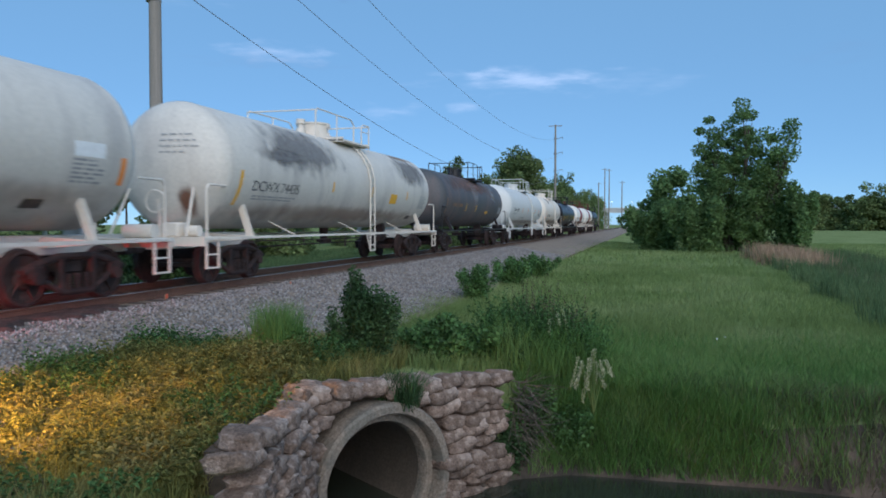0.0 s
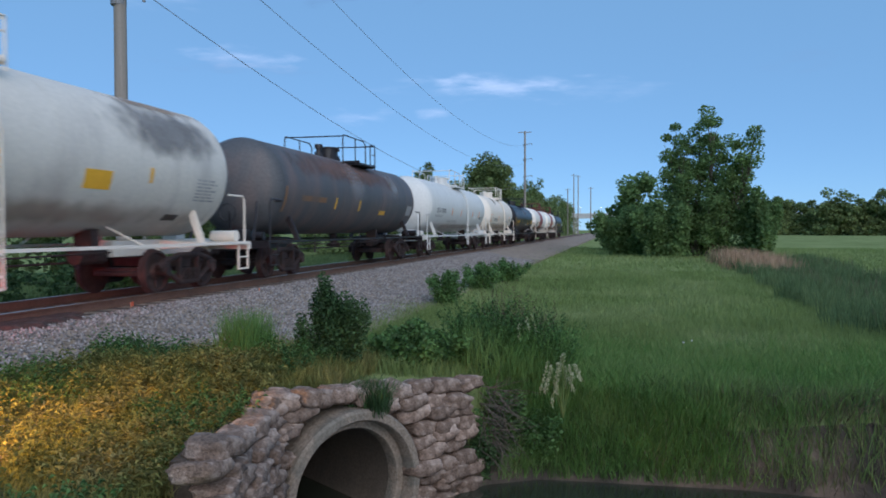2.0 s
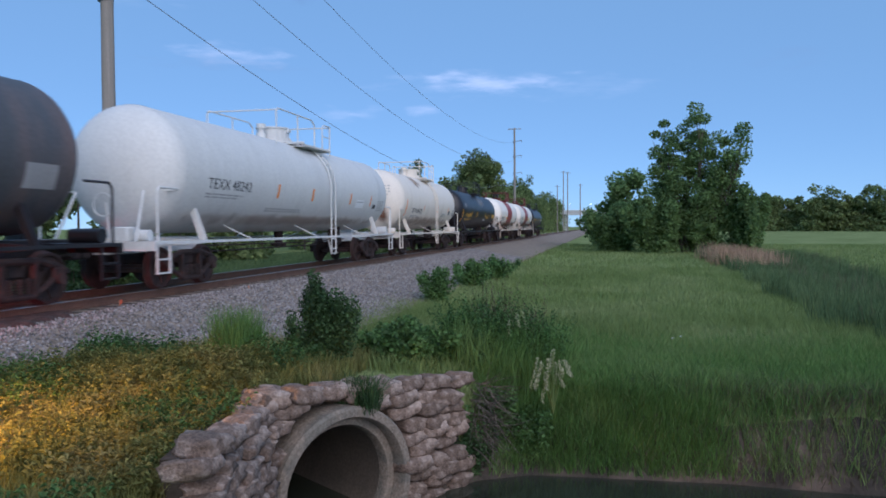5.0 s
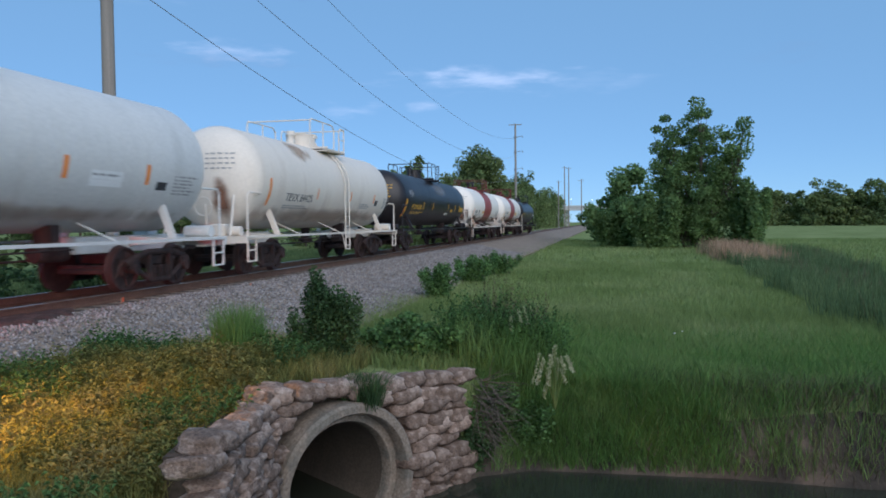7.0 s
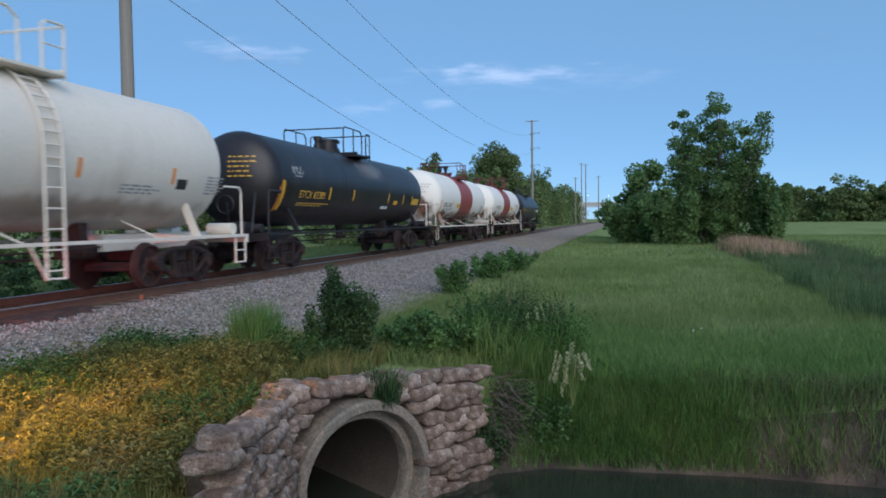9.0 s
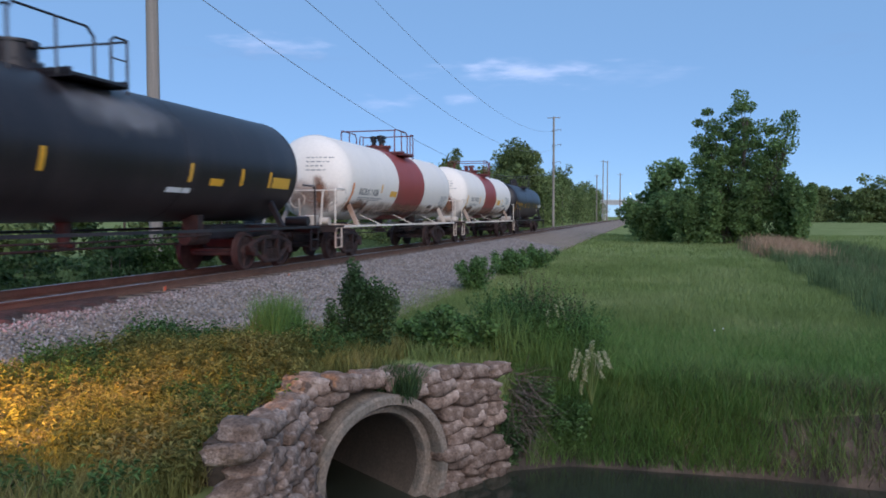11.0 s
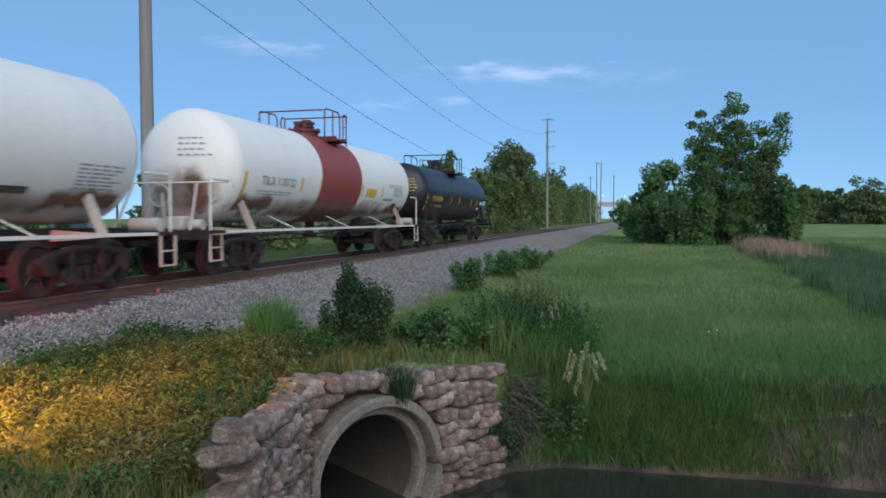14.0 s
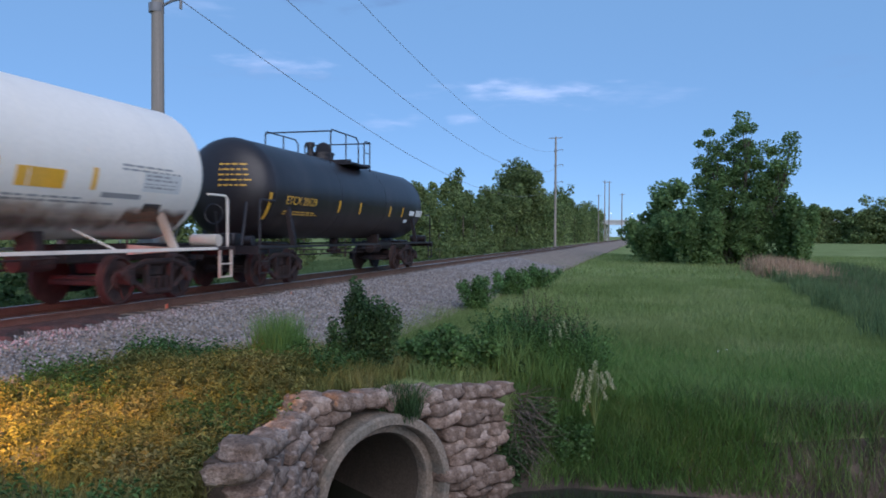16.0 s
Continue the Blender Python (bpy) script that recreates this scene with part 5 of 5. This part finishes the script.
def mud_side(x):
    """How bare the creek bank is: grassed by the culvert, eroded further along."""
    return smooth(1.0, 2.2, x)


g4 = blades("bank_grass", scatter(100000, -1.6, 9, 9.9, 16.5, lambda x, y: RNG.uniform(0, 1, len(x)) > np.maximum(0.8 * mud_side(x + 0.5 * np.sin(y * 5) + 0.3 * np.sin(x * 7)) * smooth(11.3, 10.3, y), smooth(10.6, 16.5, y + 0.5 * np.sin(x * 1.3)))), 0.36, 0.006, 0.9, M_TALL)
tagged(g4, "tall dark green grass on the creek bank", "grass", kind="stuff")
g9 = blades("bank_grass", scatter(22000, -1.7, 3.0, 9.6, 10.5, lambda x, y: RNG.uniform(0, 1, len(x)) > smooth(0.6, 2.6, x + 0.4 * np.sin(x * 6 + y * 4))), 0.36, 0.006, 1.2, M_TALL)
tagged(g9, "grass hanging over the creek bank", "grass", kind="stuff")
g10 = blades("bank_grass", scatter(3500, -2.2, -0.6, 10.2, 12.0), 0.8, 0.007, 0.6, M_TALL)
tagged(g10, "clump of tall dark grass beside the wall", "grass", kind="stuff")
g11 = blades("bank_scrub", scatter(9000, 0.6, 8, 9.9, 11.8, lambda x, y: RNG.uniform(0, 1, len(x)) < mud_side(x) * smooth(11.8, 10.4, y)), 0.30, 0.005, 1.5, M_DEAD)
tagged(g11, "dead brown stalks matted on the eroded bank", "dead weeds", kind="stuff")

g13 = blades("bank_grass", scatter(26000, 0.3, 10, 10.25, 12.2, lambda x, y: RNG.uniform(0, 1, len(x)) > 0.6 * smooth(10.9, 10.3, y)), 0.26, 0.006, 1.1, M_DITCH)
tagged(g13, "short rough grass along the bank's edge", "grass", kind="stuff")


def ditch(x, y):
    """Across the ditch: 0 at its near edge, 1 at its far edge."""
    near = np.interp(y, (15, 24, 41, 66), (5.0, 5.5, 6.6, 7.4)) + 0.35 * np.sin(y * 0.9) + 0.2 * np.sin(y * 2.3)
    return (x - near) / np.interp(y, (15, 35, 66), (3.6, 5.2, 7.5))


def in_ditch(x, y):
    u = ditch(x, y)
    return (u > 0) & (u < 1) & (RNG.uniform(0, 1, len(x)) < 0.35 + 0.65 * np.sin(np.clip(u, 0, 1) * 3.14))


g5 = blades("ditch_grass", scatter(120000, 4, 17, 14.5, 60, in_ditch), 0.75, 0.012, 0.5, M_DITCH)
tagged(g5, "tall dark green grass along the ditch", "grass", kind="stuff")
g12 = blades("ditch_stalks", scatter(9000, 5, 17, 15, 50, lambda x, y: (ditch(x, y) > 0.25) & (ditch(x, y) < 0.95) & (np.sin(x * 1.7) + np.sin(y * 0.8 + x) > 0.3)), 0.95, 0.008, 0.3, M_DEAD)
tagged(g12, "dry brown stalks standing in the ditch", "dead weeds", kind="stuff")
g6 = blades("reeds", scatter(45000, 5, 18, 40, 78, lambda x, y: ((ditch(x, y) - 0.26) / 0.28) ** 2 + ((y - 50) / 10) ** 2 < RNG.uniform(0.2, 1.1, len(x)) ** 2 * 1.3), 1.2, 0.018, 0.4, M_DRY)
tagged(g6, "pale dry reeds at the end of the ditch", "reeds", kind="stuff")
g7 = blades("verge_grass", scatter(85000, -8.0, -3.2, 1.5, 12.5, lambda x, y: (x > verge(y)) & ((x < -3.5) | (y > 8)) & (RNG.uniform(0, 1, len(x)) < smooth(1.5, 4.2, y + 0.5 * np.sin(x * 2.3)))), 0.32, 0.007, 0.7, M_WEED)
tagged(g7, "rough yellow-green grass and weeds beside the ballast", "grass", kind="stuff")
g8 = blades("far_verge_grass", scatter(52000, -26, -12.6, 4, 70), 0.42, 0.02, 0.7, M_DITCH)
tagged(g8, "green grass behind the track", "grass", kind="stuff")

def weed_plants(name, roots, height, stems, pairs, leaf, material, label, category="weeds"):
    """Leafy plants: leaning stems with lance-shaped leaves that droop outward, smaller towards the tip."""
    n = len(roots)
    root = np.repeat(roots, stems, 0)
    m = len(root)
    h = np.repeat(height * RNG.uniform(0.55, 1.2, n), stems) * RNG.uniform(0.75, 1.1, m)
    a = RNG.uniform(0, 2 * np.pi, m)
    lean = np.stack([np.cos(a), np.sin(a), np.zeros(m)], 1) * (h * RNG.uniform(0.05, 0.45, m))[:, None]
    u = np.tile(np.linspace(0.22, 1.0, pairs), m)
    k = np.repeat(np.arange(m), pairs)
    at = root[k] + lean[k] * (u ** 1.4)[:, None] + np.array([0, 0, 1.0]) * (h[k] * u)[:, None]
    b = RNG.uniform(0, 2 * np.pi, len(k))
    out = np.stack([np.cos(b), np.sin(b), RNG.uniform(-0.55, 0.5, len(k)) + 0.5 * (u > 0.85)], 1)
    out /= np.linalg.norm(out, axis=1, keepdims=True)
    size = (leaf * RNG.uniform(0.6, 1.35, len(k)) * (1.15 - 0.6 * u))[:, None]
    side = np.stack([-np.sin(b), np.cos(b), RNG.uniform(-0.4, 0.4, len(k))], 1) * size * 0.2
    mid = at + out * size * 0.5 + [0, 0, 0.012]
    tip = at + out * size - np.array([0, 0, 1.0]) * size * 0.25
    v = np.stack([at, mid + side, tip, mid - side], 1).reshape(-1, 3)
    i = np.arange(len(k))[:, None] * 4
    f = np.concatenate([i + [0, 1, 2], i + [0, 2, 3]], 0)
    return tagged(arrays_mesh(name, v, f, material), label, category, kind="stuff")


def clumpy(x, y):
    return (x < -3.55) & (x > verge(y) + 0.4) & (np.sin(x * 2.3 + 1.7 * np.sin(y * 1.9)) + np.sin(y * 3.1 + x * 0.8) > RNG.uniform(-2.0, 0.9, len(x)))


weed_plants("leafy_weeds", scatter(2300, -7.8, -3.4, 2.6, 8.6, lambda x, y: clumpy(x, y) & ~((x > -5.0) & (y < 4.95))), 0.40, 4, 14, 0.11, M_WEED, "leafy yellow-green weeds on the bank")
weed_plants("leafy_weeds", scatter(900, -7.2, -3.6, 4.2, 9.8, lambda x, y: np.sin(x * 1.7 + 1.0) + np.sin(y * 2.6 + 0.7 * x) > 0.2), 0.42, 4, 12, 0.10, M_LEAF_B, "darker green leafy weeds on the bank")

tagged(blades("dry_weeds", scatter(900, -7.4, -3.6, 3.0, 9.5, lambda x, y: (x > verge(y)) & (RNG.uniform(0, 1, len(x)) < 0.2 + 0.8 * smooth(5.4, 4.2, y))), 0.45, 0.005, 0.6, M_DEAD), "dry brown stalks among the weeds", "weeds", kind="stuff")
bush("dark_bush", -3.66, 9.4, -0.7, 0.46, 0.46, 1.42, 30000, 0.042, "dense dark green bush behind the retaining wall", M_DARK_LEAF, seed=21, stems=14)
bush("leafy_shrub", -2.75, 10.4, -0.75, 0.75, 0.55, 0.75, 15000, 0.07, "low leafy green shrub behind the retaining wall", M_LEAF_B, 16, 22, "shrubs on the bank", "shrub")
bush("leafy_shrub", -1.95, 10.7, -0.95, 0.6, 0.45, 0.75, 9000, 0.06, "low leafy green shrub behind the retaining wall", M_DARK_LEAF, 12, 23, "shrubs on the bank", "shrub")
weed_plants("tall_weeds", scatter(190, -2.3, -0.7, 10.5, 12.0), 0.95, 3, 34, 0.085, M_LEAF_B, "tall leafy weeds standing on the bank")
weed_plants("tall_weeds", scatter(50, -1.9, -1.0, 11.0, 12.0), 1.3, 3, 30, 0.05, M_DEAD, "tall weeds with brown seeding tops")
bush("ballast_bush", -4.75, 20.8, -0.75, 0.7, 0.7, 0.95, 5000, 0.07, "small round green bush at the ballast's edge", seed=24, group="bushes by the ballast")
bush("ballast_bush", -4.7, 26.5, -0.75, 0.9, 0.9, 1.0, 5000, 0.08, "small round green bush at the ballast's edge", seed=25, group="bushes by the ballast")
bush("ballast_bush", -4.4, 30.5, -0.75, 0.9, 0.9, 0.95, 5000, 0.08, "small round green bush at the ballast's edge", seed=26, group="bushes by the ballast")

tagged(blades("grass_tuft", scatter(1300, -4.98, -4.52, 8.6, 9.4), 0.8, 0.006, 0.4, M_TALL), "upright tuft of green grass at the ballast's edge", "grass tuft", kind="stuff")
tagged(blades("wall_grass", np.concatenate([np.stack([RNG.uniform(-3.0, -2.55, 1100), RNG.uniform(8.0, 8.45, 1100), RNG.uniform(-0.85, -0.7, 1100)], 1)]), 0.33, 0.005, 1.0, M_DARK_LEAF), "wispy green grass hanging over the pipe", "grass tuft", kind="stuff")

# ballast stones on the near shoulder
n = 50000
sx, sy = RNG.uniform(-8.9, -5.2, n), 4 + 46 * RNG.uniform(0, 1, n) ** 1.4
px = np.array([p[0] for p in prof[3:7]]) + TRACK_X
pz = np.array([p[1] for p in prof[3:7]])
sz = np.interp(sx, px, pz)
size = RNG.uniform(0.015, 0.036, n)
oct_v = np.array([(1, 0, 0), (-1, 0, 0), (0, 1, 0), (0, -1, 0), (0, 0, 0.8), (0, 0, -0.8)], float)
v = oct_v[None] * size[:, None, None] * RNG.uniform(0.6, 1.3, (n, 6, 1))
ca, sa = np.cos(sx * 917), np.sin(sx * 917)
v = np.stack([v[..., 0] * ca[:, None] - v[..., 1] * sa[:, None], v[..., 0] * sa[:, None] + v[..., 1] * ca[:, None], v[..., 2]], -1)
v = (v + np.stack([sx, sy, sz + size * 0.3], 1)[:, None]).reshape(-1, 3)
i = np.arange(n)[:, None] * 6
f = np.concatenate([i + t for t in ([0, 2, 4], [2, 1, 4], [1, 3, 4], [3, 0, 4], [2, 0, 5], [1, 2, 5], [3, 1, 5], [0, 3, 5])])
stones = arrays_mesh("ballast_stones", v, f, M_STONE)
tagged(stones, "loose grey crushed ballast stones", "ballast", kind="stuff")

# ties
tie_bm = box(bmesh.new(), -1.3, 1.3, -0.115, 0.115, -0.19, -0.012, 0.012)
tie_me = bpy.data.meshes.new("tie")
tie_bm.to_mesh(tie_me)
tie_bm.free()
tie_me.materials.append(M_TIE)
tie_bm = None
rg = random.Random(11)
for k in range(190):
    o = new("tie", tie_me)
    o.parent = bed
    o.matrix_basis = pose(TRACK_X + rg.uniform(-0.05, 0.05), 2 + k * 0.52, -0.155, 0, 0, rg.uniform(-0.8, 0.8))


# dark oily spoil heaped along the near rail
hx, hy = np.meshgrid(np.linspace(-9.38, -8.2, 26), np.linspace(3.0, 11.2, 90))
edge = -8.55 + 0.18 * np.sin(hy * 1.9) + 0.12 * np.sin(hy * 5.3 + 1) + 0.07 * np.sin(hy * 13) - 0.5 * smooth(10.0, 11.0, hy)
hz = np.interp(hx, np.array([p[0] for p in prof[3:7]]) + TRACK_X, np.array([p[1] for p in prof[3:7]])) - 0.05 + 0.11 * smooth(0.0, 0.14, edge - hx) + RNG.uniform(-0.012, 0.012, hx.shape)
idx = np.arange(hx.size).reshape(hx.shape)
quads = np.stack([idx[:-1, :-1], idx[:-1, 1:], idx[1:, 1:], idx[1:, :-1]], -1).reshape(-1, 4)
tagged(arrays_mesh("track_spoil", np.stack([hx, hy, hz], -1).reshape(-1, 3), quads, M_SPOIL), "dark oily spoil heaped beside the rail", "dirt", kind="stuff")

# small things on the ballast and bank
for x, y, s in ((-9.05, 12.5, 0.13), (-8.45, 16.6, 0.09)):
    root = tagged(empty("survey_marker", pose(x, y, -0.19, 0, 0, 20)), "small orange survey marker on the ballast", "marker", "orange markers")
    part("stake", rod(bmesh.new(), (0, 0, -0.05), (0, 0, s), 0.012, seg=6), M_DRY, root)
    part("flag", box(bmesh.new(), -0.004, 0.012, 0, s * 1.3, s * 0.35, s, 0.003), M_ORANGE, root, "bright orange plastic flag")


def dock_plant(x, y, z, h, n, label, seed):
    """Stems bowed over with drooping pale seed spikes."""
    rd = random.Random(seed)
    root = empty("dock_plant", pose(x, y, z))
    bm = bmesh.new()
    pos = []
    for k in range(n):
        a = rd.uniform(0, 6.28)
        tip = Vector((math.cos(a) * h * rd.uniform(0.1, 0.3), math.sin(a) * h * 0.2, h * rd.uniform(0.65, 1.0)))
        droop = tip + Vector((math.cos(a) * 0.10, math.sin(a) * 0.08, -rd.uniform(0.12, 0.38)))
        bar(bm, [(0, 0, 0), tuple(tip * 0.6), tuple(tip), tuple(droop)], 0.005, 5)
        for i in range(26):
            f = i / 25
            p = tip.lerp(droop, f)
            pos.append(blob_points(5, p, (0.03, 0.03, 0.03), 0.4))
    part("stalk", bm, M_GRASS, root)
    v, f = leaves_arrays(np.concatenate(pos), 0.02)
    heads = arrays_mesh("seed_head", v, f, M_SEED)
    heads.parent = root
    tagged(heads, kind="stuff")
    return tagged(root, label, "plant", "seeding plants")


bush("bank_shrub", -1.45, 10.0, -1.75, 0.45, 0.4, 0.95, 6000, 0.05, "dark leafy shrub growing beside the retaining wall", M_LEAF_B, 10, 41)
bush("bank_shrub", -1.75, 9.7, -2.0, 0.35, 0.3, 0.8, 6000, 0.045, "dark leafy shrub growing beside the retaining wall", M_DARK_LEAF, 10, 43)
bush("bank_shrub", -0.95, 10.2, -1.85, 0.5, 0.4, 0.8, 6000, 0.05, "dark leafy shrub growing beside the retaining wall", M_LEAF_B, 10, 42)
dock_plant(-0.62, 9.55, -1.1, 0.8, 14, "pale seeding dock plant leaning over the bank", 3)
dock_plant(-1.35, 10.9, -0.9, 1.0, 5, "pale seeding dock plant leaning over the bank", 4)
# grey rubble on the near bank
n = 90
cx, cy = RNG.uniform(-4.9, -3.5, n), RNG.uniform(4.15, 4.9, n)
size = RNG.uniform(0.03, 0.085, n)
v = oct_v[None] * size[:, None, None] * RNG.uniform(0.6, 1.3, (n, 6, 1))
v = (v + np.stack([cx, cy, ground_z(cx, cy) + size * 0.4], 1)[:, None]).reshape(-1, 3)
i = np.arange(n)[:, None] * 6
f = np.concatenate([i + t for t in ([0, 2, 4], [2, 1, 4], [1, 3, 4], [3, 0, 4], [2, 0, 5], [1, 2, 5], [3, 1, 5], [0, 3, 5])])
tagged(arrays_mesh("bank_rubble", v, f, M_STONE), "grey rubble stones on the near bank", "stones", kind="stuff")
# dead brushwood beside the wall
bm = bmesh.new()
random.seed(8)
for k in range(110):
    a = random.uniform(-0.4, 1.2)
    branch(bm, (-1.62 + random.uniform(-0.12, 0.2), 9.75 + random.uniform(-0.2, 0.2), random.uniform(-1.6, -0.75)), (math.cos(a), -0.5, random.uniform(-1.2, 0.4)), random.uniform(0.3, 0.7), 0.007, 3, 0.4)
tagged(link("brushwood", bm, M_BARK), "tangle of dead grey twigs beside the retaining wall", "twigs", kind="stuff")
# white wild flowers in the field
for x, y in ((1.1, 12.7), (1.25, 12.9), (5.2, 14.6)):
    root = tagged(empty("wild_flower", pose(x, y, float(ground_z(x, y)))), "small white wild flower in the meadow", "flower", "wild flowers")
    part("stem", rod(bmesh.new(), (0, 0, 0), (0.02, 0, 0.5), 0.004, seg=5), M_GRASS, root)
    v, f = leaves_arrays(blob_points(10, (0.02, 0, 0.5), (0.018, 0.018, 0.012), 0.5), 0.02)
    arrays_mesh("petals", v, f, P_SIGN).parent = root


def motions():
    """The train rolls past; its wheels turn."""
    def travel(t):
        return -112.37 * (t / 16) - 3.57 * (t / 16) ** 2

    times = [16.0 * k / 16 for k in range(17)]
    for car, a, b in CARS:
        walk(car, [(t, pose(TRACK_X, (a + b) / 2 + travel(t), 0)) for t in times])
    steps = [16.0 * k / 192 for k in range(193)]
    for w, dy in WHEELS:
        walk(w, [(t, pose(0, dy, 0.457, math.degrees(-travel(t) / 0.457))) for t in steps])


motions()
